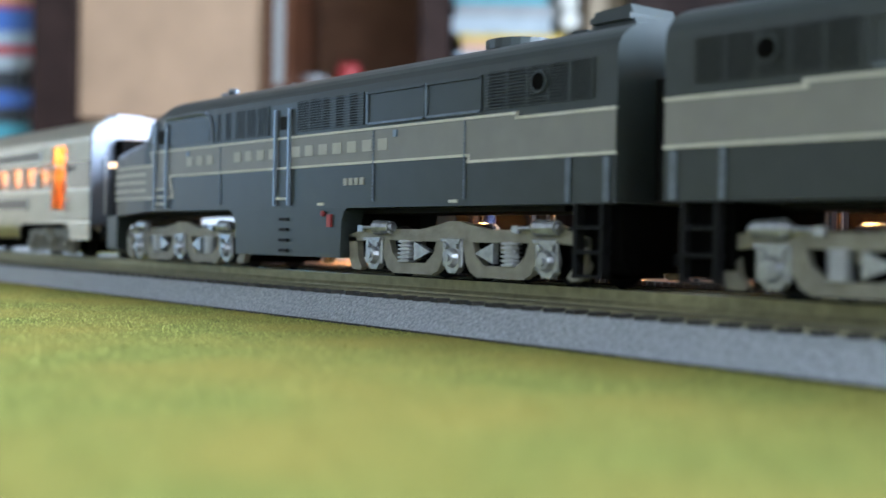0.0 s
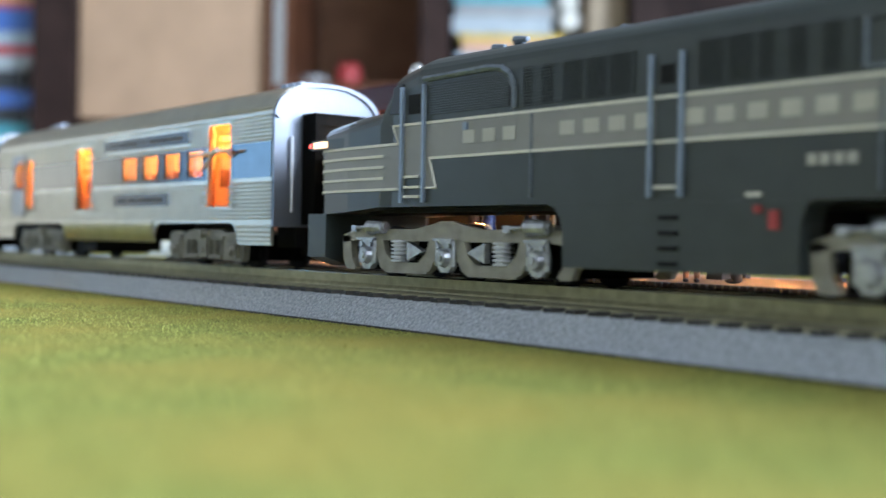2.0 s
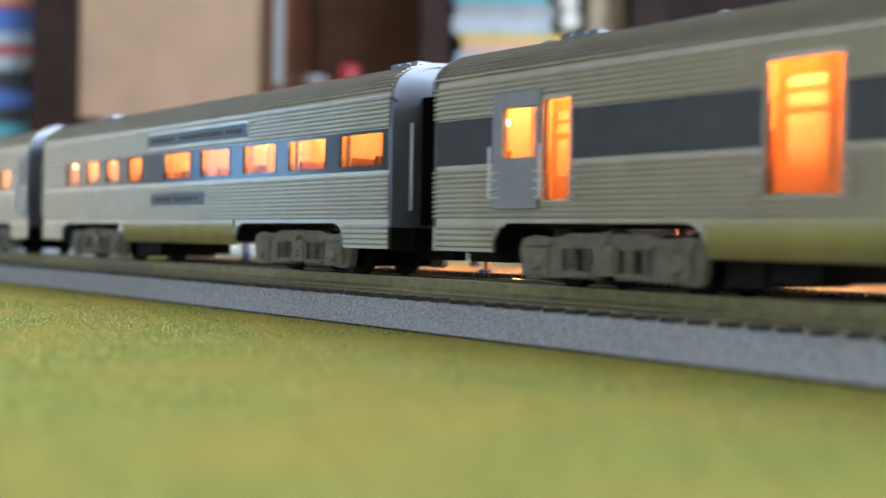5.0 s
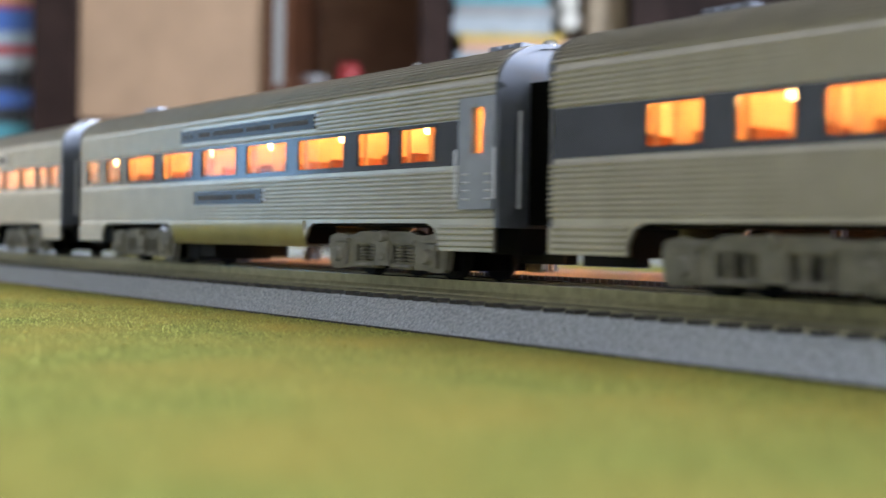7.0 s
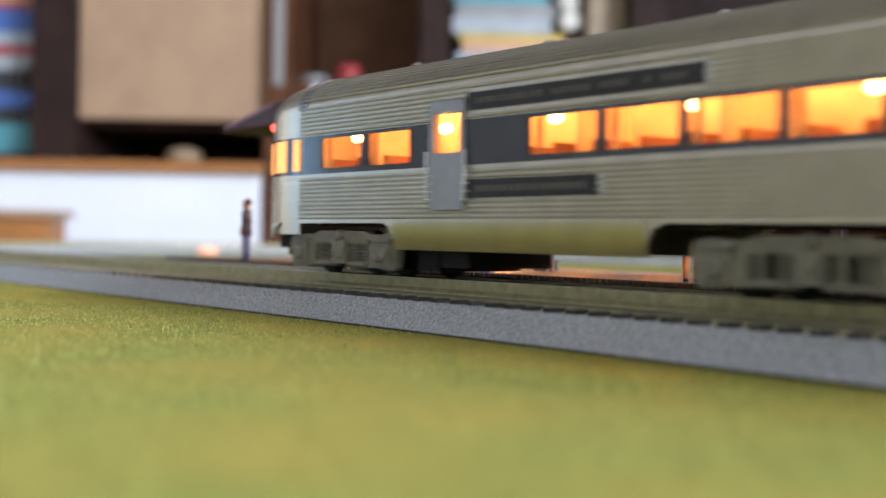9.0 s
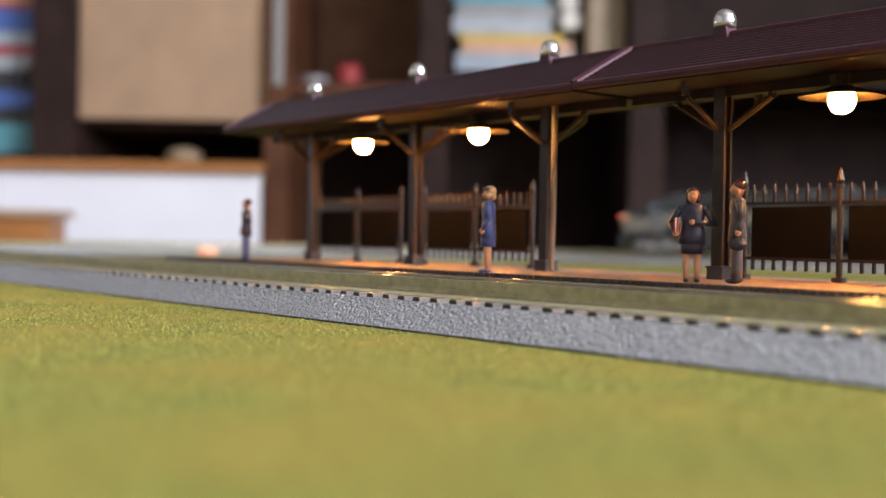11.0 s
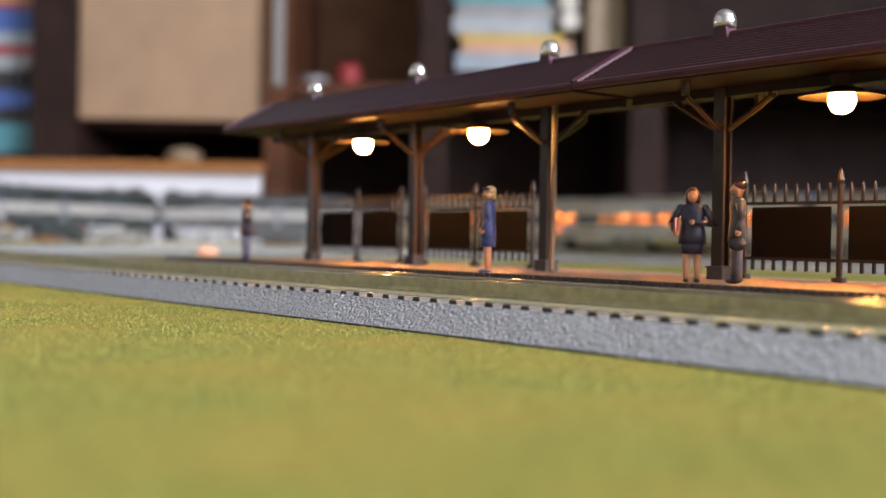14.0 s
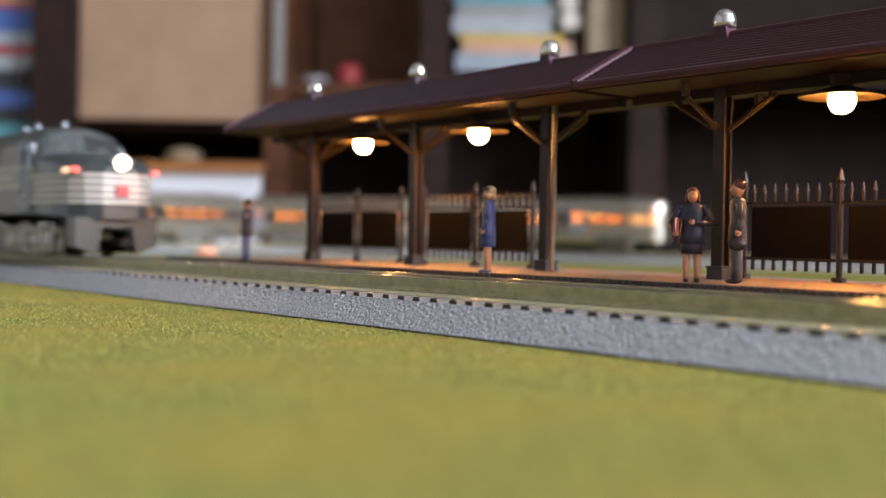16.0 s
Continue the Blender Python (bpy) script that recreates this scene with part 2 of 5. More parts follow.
def track(s):
    """Place and heading at s metres along the loop; s = 0 is x = 0 on the near straight."""
    s = (s - X_LEFT) % LOOP
    if s < STRAIGHT:
        return X_LEFT + s, 0.0, 0.0
    s -= STRAIGHT
    if s < math.pi * RADIUS:
        a = s / RADIUS
        return X_RIGHT + RADIUS * math.sin(a), RADIUS - RADIUS * math.cos(a), a
    s -= math.pi * RADIUS
    if s < STRAIGHT:
        return X_RIGHT - s, 2 * RADIUS, math.pi
    a = (s - STRAIGHT) / RADIUS
    return X_LEFT - RADIUS * math.sin(a), RADIUS + RADIUS * math.cos(a), math.pi + a


def sweep(bm, prof, n=None, s0=0.0, s1=None, closed=True):
    """Sweep a closed cross-section of (across, up) along the loop."""
    s1 = LOOP if s1 is None else s1
    n = n or 160
    rings = []
    for i in range(n if closed else n + 1):
        x, y, a = track(s0 + (s1 - s0) * i / n)
        rings.append([bm.verts.new((x + p * -math.sin(a), y + p * math.cos(a), z)) for p, z in prof])
    m = len(prof)
    for i in range(len(rings) - (0 if closed else 1)):
        p, q = rings[i], rings[(i + 1) % len(rings)]
        for k in range(m):
            bm.faces.new((p[k], q[k], q[(k + 1) % m], p[(k + 1) % m]))


# ---------------------------------------------------------------- structure
FLOOR_Z = -0.75


def room_box(bm, u0, u1, d0, d1, z0, z1):
    """A box whose sides follow the room's walls."""
    v = [bm.verts.new(room(u, d, z)) for z in (z0, z1) for u, d in ((u0, d0), (u1, d0), (u1, d1), (u0, d1))]
    for f in ((3, 2, 1, 0), (4, 5, 6, 7), (0, 1, 5, 4), (1, 2, 6, 5), (2, 3, 7, 6), (3, 0, 4, 7)):
        bm.faces.new([v[i] for i in f])


def room_boxes(*boxes):
    bm = B()
    for b in boxes:
        room_box(bm, *b)
    return bm


solid("floor", room_boxes((-2.1, 2.1, -2.1, 2.7, FLOOR_Z - 0.1, FLOOR_Z)), "floor", "brown wooden floor of the room", "floor", kind="structure")
solid("ceiling", room_boxes((-2.1, 2.1, -2.1, 2.7, 1.80, 1.90)), "wall", "plain pale ceiling of the room", "ceiling", kind="structure")
solid("wall_north", room_boxes((-2.1, 2.1, 2.6, 2.7, FLOOR_Z, 1.80)), "wall", "plain pale wall behind the shelves", "wall", kind="structure")
solid("wall_west", room_boxes((-2.1, -2.0, -2.0, 0.95, FLOOR_Z, 1.80), (-2.1, -2.0, 1.22, 1.36, FLOOR_Z, 1.80), (-2.1, -2.0, 1.92, 2.6, FLOOR_Z, 1.80),
                              (-2.1, -2.0, 0.95, 1.22, FLOOR_Z, 0.0), (-2.1, -2.0, 0.95, 1.22, 0.50, 1.80),
                              (-2.1, -2.0, 1.36, 1.92, FLOOR_Z, -0.06), (-2.1, -2.0, 1.36, 1.92, 0.66, 1.80)),
      "wall", "plain pale side wall with two window openings", "wall", kind="structure")
solid("wall_south", room_boxes((-2.1, 2.1, -2.1, -2.0, FLOOR_Z, 1.80)), "wall", "plain pale wall", "wall", kind="structure")
solid("wall_east", room_boxes((2.0, 2.1, -2.0, -1.9, FLOOR_Z, 1.80), (2.0, 2.1, -0.2, 2.6, FLOOR_Z, 1.80),
                              (2.0, 2.1, -1.9, -0.2, FLOOR_Z, 0.44)),
      "wall", "plain pale wall with a wide window opening", "wall", kind="structure")

# table under the layout
table = thing("table", "large table board covered by a green grass mat", "table")
part("tabletop", room_boxes((-1.15, 1.15, -0.35, 1.80, -0.034, -0.004)), "redwood", table)
for u in (-1.05, 1.05):
    for d in (-0.25, 1.7):
        part("leg", room_boxes((u - 0.03, u + 0.03, d - 0.03, d + 0.03, FLOOR_Z, -0.034)), "redwood", table)
solid("ground", room_boxes((-1.15, 1.15, -0.35, 1.80, -0.004, 0.0)), "grass", "green and yellow model grass mat on the table", "grass mat", kind="structure")

# loose grass fibres, too many to count
rs = np.random.RandomState(7)
COUNT = 90000
px_, py_ = rs.uniform(-0.66, 0.03, COUNT), rs.uniform(-0.185, -0.0305, COUNT)
keep = np.hypot(px_ - CAM_X, py_ - CAM_Y) > 0.05
px_, py_ = px_[keep], py_[keep]
n_ = len(px_)
ang, size = rs.uniform(0, 2 * np.pi, n_), rs.uniform(0.00012, 0.00034, n_)
lean = rs.uniform(-0.0005, 0.0005, (n_, 2))
tall = rs.uniform(0.0001, 0.0005, n_)
corner = np.zeros((n_, 4, 3))
for k in range(3):
    corner[:, k, 0] = px_ + size * np.cos(ang + k * 2.0944)
    corner[:, k, 1] = py_ + size * np.sin(ang + k * 2.0944)
    corner[:, k, 2] = -0.0001
corner[:, 3, 0], corner[:, 3, 1], corner[:, 3, 2] = px_ + lean[:, 0], py_ + lean[:, 1], tall
base = (np.arange(n_) * 4)[:, None]
tri = np.concatenate([base + np.array(q) for q in ((0, 1, 3), (1, 2, 3), (2, 0, 3))])
flock_mesh = bpy.data.meshes.new("grass_fibres")
flock_mesh.from_pydata(corner.reshape(-1, 3).tolist(), [], tri.tolist())
flock_mesh.materials.append(M["flock"])
tagged(new("grass_fibres", flock_mesh), "loose yellow and green grass fibres on the mat", "grass", kind="stuff")

# track: moulded roadbed, ties, two rails
tr = thing("model_railway_track", "oval of model track on moulded grey roadbed", "track", kind="structure")
bm = B()
sweep(bm, [(-0.030, 0.0), (-0.0235, 0.0062), (0.0235, 0.0062), (0.030, 0.0)])
part("roadbed", bm, "roadbed", tr)
# thin dark strip drawn for the shadow gap under the roadbed's edge
bm = B()
sweep(bm, [(-0.0303, 0.0), (-0.0303, 0.0004), (-0.0296, 0.0004), (-0.0296, 0.0)])
part("base_shade_strip", bm, "shade_edge", tr)
for x in (-0.235, -0.4636):
    bm = B()
    prism(bm, [(-0.0301, 0.0), (-0.0236, 0.00634), (-0.0215, 0.00634), (-0.0215, 0.0058), (-0.0290, 0.0)], x - 0.0003, x + 0.0003)
    part("section_joint", bm, "roadbed", tr)
bm = B()
sweep(bm, [(-0.0202, 0.0060), (-0.0188, 0.0072), (0.0188, 0.0072), (0.0202, 0.0060)])
part("tie_bed", bm, "ballast", tr)
# dark strip between the rails, painting the shadow that lies there
bm = B()
sweep(bm, [(-0.0070, 0.0068), (-0.0068, 0.0075), (0.0068, 0.0075), (0.0070, 0.0068)])
part("inner_shade_strip", bm, "tie", tr)
for side in (-1, 1):
    bm = B()
    c = side * 0.00825
    sweep(bm, [(c - 0.0012, 0.0066), (c - 0.0012, 0.0076), (c - 0.0004, 0.0084)] + [(c - 0.00055 * math.cos(math.pi * k / 8), RAIL_Z - 0.0003 + 0.0003 * math.sin(math.pi * k / 8)) for k in range(9)]
          + [(c + 0.0004, 0.0084), (c + 0.0012, 0.0076), (c + 0.0012, 0.0066)])
    rail_ = part("rail", bm, "rail", tr)
    rail_.data.materials.append(M["rail_side"])
    for p in rail_.data.polygons:
        p.material_index = 0 if p.normal.z > 0.1 and p.center.z > RAIL_Z - 0.0003 else 1
        p.use_smooth = p.material_index == 0



# near ties, one by one; the rest of the loop's ties together
TIE_STEP = 0.006
TIE_END = 0.0230


def tie_box(bm):
    prism(bm, [(-0.0014, 0.0060), (-0.0011, 0.0071), (0.0011, 0.0071), (0.0014, 0.0060)], -TIE_END, TIE_END, "y")


bm = B()
tie_box(bm)
tie_mesh = mesh_of("tie", bm, "tie")
# end faces get a darker slot: their shade is put into the colour
tie_mesh.materials.append(M["shade_edge"])
for p in tie_mesh.polygons:
    p.material_index = 1 if abs(p.normal.y) > 0.8 else 0
far_ties = B()
for i in range(int(LOOP / TIE_STEP)):
    s = X_LEFT + i * TIE_STEP
    x, y, a = track(s)
    if X_LEFT + 0.1 < x < X_RIGHT and y < 0.01:
        ob = new("tie", tie_mesh)
        ob.parent = tr
        ob.matrix_local = pose(x + random.uniform(-0.0002, 0.0002), y + random.uniform(-0.0002, 0.0002), 0, 0, 0, math.degrees(a) + random.uniform(-1, 1))
    else:
        n0 = len(far_ties.verts)
        tie_box(far_ties)
        far_ties.verts.ensure_lookup_table()
        mt = pose(x, y, 0, 0, 0, math.degrees(a))
        for v in far_ties.verts[n0:]:
            v.co = mt @ v.co
tagged(part("far_tie_rows", far_ties, "tie", tr), kind="stuff")

# ---------------------------------------------------------------- train
TRAVEL = [(0, 0), (0.5, 0.0275), (1, 0.0585), (1.5, 0.0925), (2, 0.130), (2.5, 0.171), (3, 0.2155), (3.5, 0.266), (4, 0.3205),
          (4.5, 0.377), (5, 0.435), (5.2, 0.4595), (7.3, 0.771), (7.5, 0.8055), (8, 0.896), (8.5, 0.993), (9, 1.094), (9.2, 1.136),
          (11.3, LOOP - 1.907), (13.5, LOOP - 1.349), (14.5, LOOP - 1.025), (15.3, LOOP - 0.757), (15.6, LOOP - 0.665),
          (16, LOOP - 0.534)]


def travel(t):
    """Metres run since the start, smooth through the table."""
    ts, qs = [a for a, b in TRAVEL], [b for a, b in TRAVEL]
    n = len(ts)
    d = [(qs[i + 1] - qs[i]) / (ts[i + 1] - ts[i]) for i in range(n - 1)]
    m = [d[0]] + [2 / (1 / d[i - 1] + 1 / d[i]) for i in range(1, n - 1)] + [d[-1]]
    i = max(k for k in range(n - 1) if ts[k] <= t or k == 0)
    h = ts[i + 1] - ts[i]
    u = (t - ts[i]) / h
    return ((2 * u ** 3 - 3 * u ** 2 + 1) * qs[i] + (u ** 3 - 2 * u ** 2 + u) * h * m[i]
            + (3 * u ** 2 - 2 * u ** 3) * qs[i + 1] + (u ** 3 - u ** 2) * h * m[i + 1])


def ease(t, a, b):
    u = min(1.0, max(0.0, (t - a) / (b - a)))
    return u * u * (3 - 2 * u)


def slack(t):
    """Coupler play: the locomotives draw a few millimetres ahead of the cars while the train gathers speed."""
    return 0.0038 * ease(t, 0.0, 1.6) * (1 - ease(t, 4.5, 10.5))


def section(w, zb, zs, zt, n=9, power=2.3):
    """Cross-section of a rail vehicle: upright sides from zb to zs, arched roof to zt. Outline as (across, up)."""
    arc = []
    for k in range(1, n):
        a = math.pi / 2 * k / n
        arc.append((w * math.cos(a) ** (2 / power), zs + (zt - zs) * math.sin(a) ** (2 / power)))
    right = [(w, zb), (w, zs)] + arc
    return right + [(0, zt)] + [(-p, q) for p, q in reversed(right)]


def loft(bm, rings, cap=True):
    """Skin between outlines of equal count, each (x, [(across, up)])."""
    made = [[bm.verts.new((x, p, q)) for p, q in pts] for x, pts in rings]
    m = len(made[0])
    for a, b in zip(made, made[1:]):
        for k in range(m):
            bm.faces.new((a[k], b[k], b[(k + 1) % m], a[(k + 1) % m]))
    if cap:
        bm.faces.new(made[0])
        bm.faces.new(made[-1][::-1])


def cells(bm, x0, x1, z0, z1, holes, y0, y1):
    """A plate in x and z with rectangular holes, y0 to y1 thick."""
    xs = sorted({x0, x1, *[min(max(h[i], x0), x1) for h in holes for i in (0, 1)]})
    zs = sorted({z0, z1, *[min(max(h[i], z0), z1) for h in holes for i in (2, 3)]})
    n, m = len(xs) - 1, len(zs) - 1

    def full(i, k):
        if not (0 <= i < n and 0 <= k < m):
            return False
        cx, cz = (xs[i] + xs[i + 1]) / 2, (zs[k] + zs[k + 1]) / 2
        return not any(h[0] < cx < h[1] and h[2] < cz < h[3] for h in holes)
    kept = {}

    def v(i, y, k):
        if (i, y, k) not in kept:
            kept[i, y, k] = bm.verts.new((xs[i], y, zs[k]))
        return kept[i, y, k]
    for i in range(n):
        for k in range(m):
            if not full(i, k):
                continue
            a, b, c, d = i, i + 1, k, k + 1
            bm.faces.new((v(a, y0, c), v(b, y0, c), v(b, y0, d), v(a, y0, d)))
            bm.faces.new((v(a, y1, d), v(b, y1, d), v(b, y1, c), v(a, y1, c)))
            if not full(i - 1, k):
                bm.faces.new((v(a, y0, c), v(a, y0, d), v(a, y1, d), v(a, y1, c)))
            if not full(i + 1, k):
                bm.faces.new((v(b, y1, c), v(b, y1, d), v(b, y0, d), v(b, y0, c)))
            if not full(i, k - 1):
                bm.faces.new((v(a, y0, c), v(a, y1, c), v(b, y1, c), v(b, y0, c)))
            if not full(i, k + 1):
                bm.faces.new((v(b, y0, d), v(b, y1, d), v(a, y1, d), v(a, y0, d)))


def wheelset(name, x, r, parent):
    bm = B()
    for s in (-1, 1):
        rod(bm, (x, s * 0.0088, RAIL_Z + r), (x, s * 0.0075, RAIL_Z + r), r, 20)
        rod(bm, (x, s * 0.0074, RAIL_Z + r), (x, s * 0.0066, RAIL_Z + r), r + 0.0008, 20)
    rod(bm, (x, -0.0066, RAIL_Z + r), (x, 0.0066, RAIL_Z + r), 0.0012, 8)
    return part(name, bm, "black", parent)


def coil(bm, x, y, z0, z1, r):
    """A coil spring as one ribbed column."""
    n, prof = 6, []
    for k in range(n):
        a, h = z0 + (z1 - z0) * k / n, (z1 - z0) / n
        prof += [(r * 0.68, a), (r, a + h * 0.22), (r, a + h * 0.58), (r * 0.68, a + h * 0.8)]
    lathe(bm, prof, 10, (x, y, 0))


def loco_truck(parent, x):
    """Six-wheel truck: a cast side frame with dropped bows between the journals, springs and brake cylinders."""
    bm = B()
    for s in (-1, 1):
        y0, y1 = s * 0.0140, s * 0.0158
        lo, hi = min(y0, y1), max(y0, y1)
        top = [(-0.0420, 0.0208), (-0.036, 0.0224), (-0.012, 0.0224), (-0.005, 0.0236), (-0.002, 0.0243), (0.002, 0.0243), (0.005, 0.0236), (0.012, 0.0224), (0.036, 0.0224), (0.0420, 0.0208)]
        low = [(0.0420, 0.0190), (0.033, 0.0198), (0.012, 0.0196), (-0.012, 0.0196), (-0.033, 0.0198), (-0.0420, 0.0190)]
        prism(bm, top + low, lo, hi, "y")
        for c in (-0.0155, 0.0155):
            prism(bm, [(c - 0.0122, 0.0198), (c - 0.0092, 0.0198), (c - 0.0080, 0.0168), (c - 0.0050, 0.0145), (c + 0.0050, 0.0145), (c + 0.0080, 0.0168), (c + 0.0092, 0.0198), (c + 0.0122, 0.0198),
                       (c + 0.0113, 0.0152), (c + 0.0098, 0.0130), (c + 0.0075, 0.0119), (c - 0.0075, 0.0119), (c - 0.0098, 0.0130), (c - 0.0113, 0.0152)], lo, hi, "y")
        for c in (-1, 1):
            prism(bm, [(c * 0.0420, 0.0208), (c * 0.0385, 0.0205), (c * 0.0378, 0.0150), (c * 0.0360, 0.0128), (c * 0.0372, 0.0121), (c * 0.0402, 0.0124), (c * 0.0416, 0.0150)], lo, hi, "y")
    box(bm, -0.038, 0.038, -0.006, 0.006, 0.0175, 0.0205)
    for c in (-0.016, 0.016):
        box(bm, c - 0.002, c + 0.002, -0.0142, 0.0142, 0.0175, 0.0205)
    frame_ = part("truck", bm, "truck", parent, "weathered grey six-wheel truck frame")
    frame_.location = (x, 0, 0)
    # added near-black block: stands in for the shade inside the truck
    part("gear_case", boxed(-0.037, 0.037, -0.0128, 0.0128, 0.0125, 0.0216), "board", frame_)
    for s in (-1, 1):
        for c in (-0.0305, 0, 0.0305):
            bm = B()
            prism(bm, [(c - 0.0020, 0.0200), (c + 0.0020, 0.0200), (c + 0.0024, 0.0178), (c + 0.0029, 0.0160), (c + 0.0024, 0.0138), (c + 0.0012, 0.0126), (c - 0.0012, 0.0126),
                       (c - 0.0024, 0.0138), (c - 0.0029, 0.0160), (c - 0.0024, 0.0178)], s * 0.0146, s * 0.0163, "y")
            rod(bm, (c, s * 0.0162, 0.0160), (c, s * 0.0176, 0.0160), 0.0024, 14, 0.0017)
            rod(bm, (c, s * 0.0175, 0.0160), (c, s * 0.0181, 0.0160), 0.0009, 10)
            for q in (-1, 1):
                rod(bm, (c + q * 0.0018, s * 0.0162, 0.0186), (c + q * 0.0018, s * 0.0170, 0.0186), 0.0006, 8)
                rod(bm, (c + q * 0.0030, s * 0.0160, 0.0140), (c + q * 0.0030, s * 0.0160, 0.0200), 0.0004, 6)
            box(bm, c - 0.0034, c + 0.0034, min(s * 0.0160, s * 0.0170), max(s * 0.0160, s * 0.0170), 0.0197, 0.0203)
            part("journal_box", bm, "journal", frame_)
        for c in (-0.0185, 0.0185):
            bm = B()
            coil(bm, c, s * 0.0150, 0.0145, 0.0200, 0.0023)
            part("spring", bm, "bright", frame_)
            bm = B()
            k = 1 if c > 0 else -1
            prism(bm, [(c - k * 0.0045, 0.0150), (c - k * 0.0045, 0.0195), (c - k * 0.0105, 0.0172)], s * 0.0146, s * 0.0164, "y")
            part("equalizer_wedge", bm, "journal", frame_)
        for c in (-0.031, 0.026):
            bm = B()
            rod(bm, (c - 0.0030, s * 0.0165, 0.0228), (c + 0.0030, s * 0.0165, 0.0228), 0.0016, 12, 0.0019)
            rod(bm, (c + 0.0030, s * 0.0165, 0.0228), (c + 0.0045, s * 0.0165, 0.0228), 0.0019, 12, 0.0009)
            rod(bm, (c + 0.0045, s * 0.0165, 0.0228), (c + 0.0100, s * 0.0165, 0.0226), 0.0005, 8)
            box(bm, c + 0.0085, c + 0.0105, min(s * 0.0150, s * 0.0170), max(s * 0.0150, s * 0.0170), 0.0217, 0.0233)
            rod(bm, (c - 0.0040, s * 0.0165, 0.0228), (c - 0.0030, s * 0.0165, 0.0228), 0.0010, 12)
            part("brake_cylinder", bm, "journal", frame_)
    for c in (-0.0305, 0, 0.0305):
        wheelset("wheelset", c, 0.0058, frame_)
    return frame_


LOCO = 0.2485


def locomotive():
    """Streamlined diesel with its nose towards +x; x is told from the rear end."""
    o = -LOCO / 2
    t = thing("locomotive", "dark grey streamlined model diesel locomotive with light grey stripe", "locomotive", "train")
    W, ZB, ZS, ZT = 0.0185, 0.0276, 0.0560, 0.0640
    bm = B()
    full = section(W, ZB, ZS, ZT)
    rings = [(o, full), (o + 0.196, full), (o + 0.2062, section(W - 0.0006, ZB, 0.0535, 0.0622)), (o + 0.2108, section(W - 0.0002, ZB, 0.0475, 0.0526, power=2.4)),
             (o + 0.225, section(W - 0.0006, ZB - 0.001, 0.0462, 0.0517, power=2.4)), (o + 0.238, section(W - 0.0022, ZB - 0.0015, 0.0450, 0.0504, power=2.3)),
             (o + 0.2445, section(W - 0.0062, ZB - 0.002, 0.0436, 0.0489)), (o + 0.2485, section(W - 0.0115, ZB - 0.002, 0.0416, 0.0464))]
    loft(bm, rings)
    body = part("body", bm, "loco_grey", t)
    nose = [(0.2025, W), (0.2085, W - 0.0002), (0.225, W - 0.0006), (0.238, W - 0.0022), (0.2445, W - 0.0062), (0.2485, W - 0.0115)]

    def nose_strip(name, z0, z1, off, mat, r0=0.2025):
        bm = B()
        pts = [p for p in nose if p[0] >= r0]
        loop_ = [(o + r + off * 0.7, w + off) for r, w in pts] + [(o + 0.2490 + off, 0.0)]
        line = loop_ + [(x, -y) for x, y in reversed(loop_[:-1])]
        prev = None
        for x, y in line:
            cur = (bm.verts.new((x, y, z0)), bm.verts.new((x, y, z1)), bm.verts.new((x - 0.0006, y * 0.96, z1)), bm.verts.new((x - 0.0006, y * 0.96, z0)))
            if prev:
                for k in range(4):
                    bm.faces.new((prev[k], cur[k], cur[(k + 1) % 4], prev[(k + 1) % 4]))
            prev = cur
        part(name, bm, mat, body)
    nose_strip("nose_panel", 0.0318, 0.0425, 0.0002, "stripe_grey")
    for z, r0 in ((0.0318, 0.2025), (0.0345, 0.2080), (0.0372, 0.2080), (0.0398, 0.2080), (0.0424, 0.2025)):
        nose_strip("nose_line", z - 0.00032, z + 0.00032, 0.00045, "cream", r0)
    # broad stripe with its two steps
    for s in (-1, 1):
        def side(r0, r1, z0, z1, out, mat, name, label=""):
            lo, hi = sorted((s * (W - 0.0005), s * (W + out)))
            return part(name, boxed(o + r0, o + r1, lo, hi, z0, z1), mat, body, label)
        side(0.0002, 0.0275, 0.0372, 0.0457, 0.00015, "stripe_grey", "stripe_panel")
        side(0.0275, 0.0430, 0.0372, 0.0467, 0.00015, "stripe_grey", "stripe_panel")
        side(0.0430, 0.2025, 0.0386, 0.0467, 0.00015, "stripe_grey", "stripe_panel")
        for r0, r1, z in ((0.0, 0.0285, 0.0457), (0.0275, 0.2025, 0.0467), (0.0, 0.0440, 0.0372), (0.0430, 0.1913, 0.0386)):
            side(r0, r1, z - 0.00030, z + 0.00030, 0.0003, "cream", "stripe_line")
        side(0.0275, 0.0282, 0.0457, 0.0467, 0.0003, "cream", "stripe_line")
        side(0.0430, 0.0437, 0.0372, 0.0386, 0.0003, "cream", "stripe_line")
        side(0.1925, 0.2025, 0.0318, 0.0386, 0.00018, "stripe_grey", "stripe_panel")
        for pts, line in (([(0.1926, 0.0386), (0.1912, 0.0386), (0.1886, 0.0318), (0.1926, 0.0318)], ((0.1912, 0.0386), (0.1886, 0.0318), (0.1926, 0.0318))),
                          ([(0.2010, 0.0467), (0.2052, 0.0467), (0.2030, 0.0424), (0.2010, 0.0424)], ((0.2025, 0.0467), (0.2052, 0.0467), (0.2030, 0.0424)))):
            bm = B()
            prism(bm, [(o + r, z) for r, z in pts], *sorted((s * (W - 0.0012), s * (W + 0.00018))), "y")
            tip = part("stripe_panel", bm, "stripe_grey", body)
            bm = B()
            for (ra, za), (rb, zb) in zip(line, line[1:]):
                rod(bm, (o + ra, s * (W + 0.0001), za), (o + rb, s * (W + 0.0001), zb), 0.00030, 6)
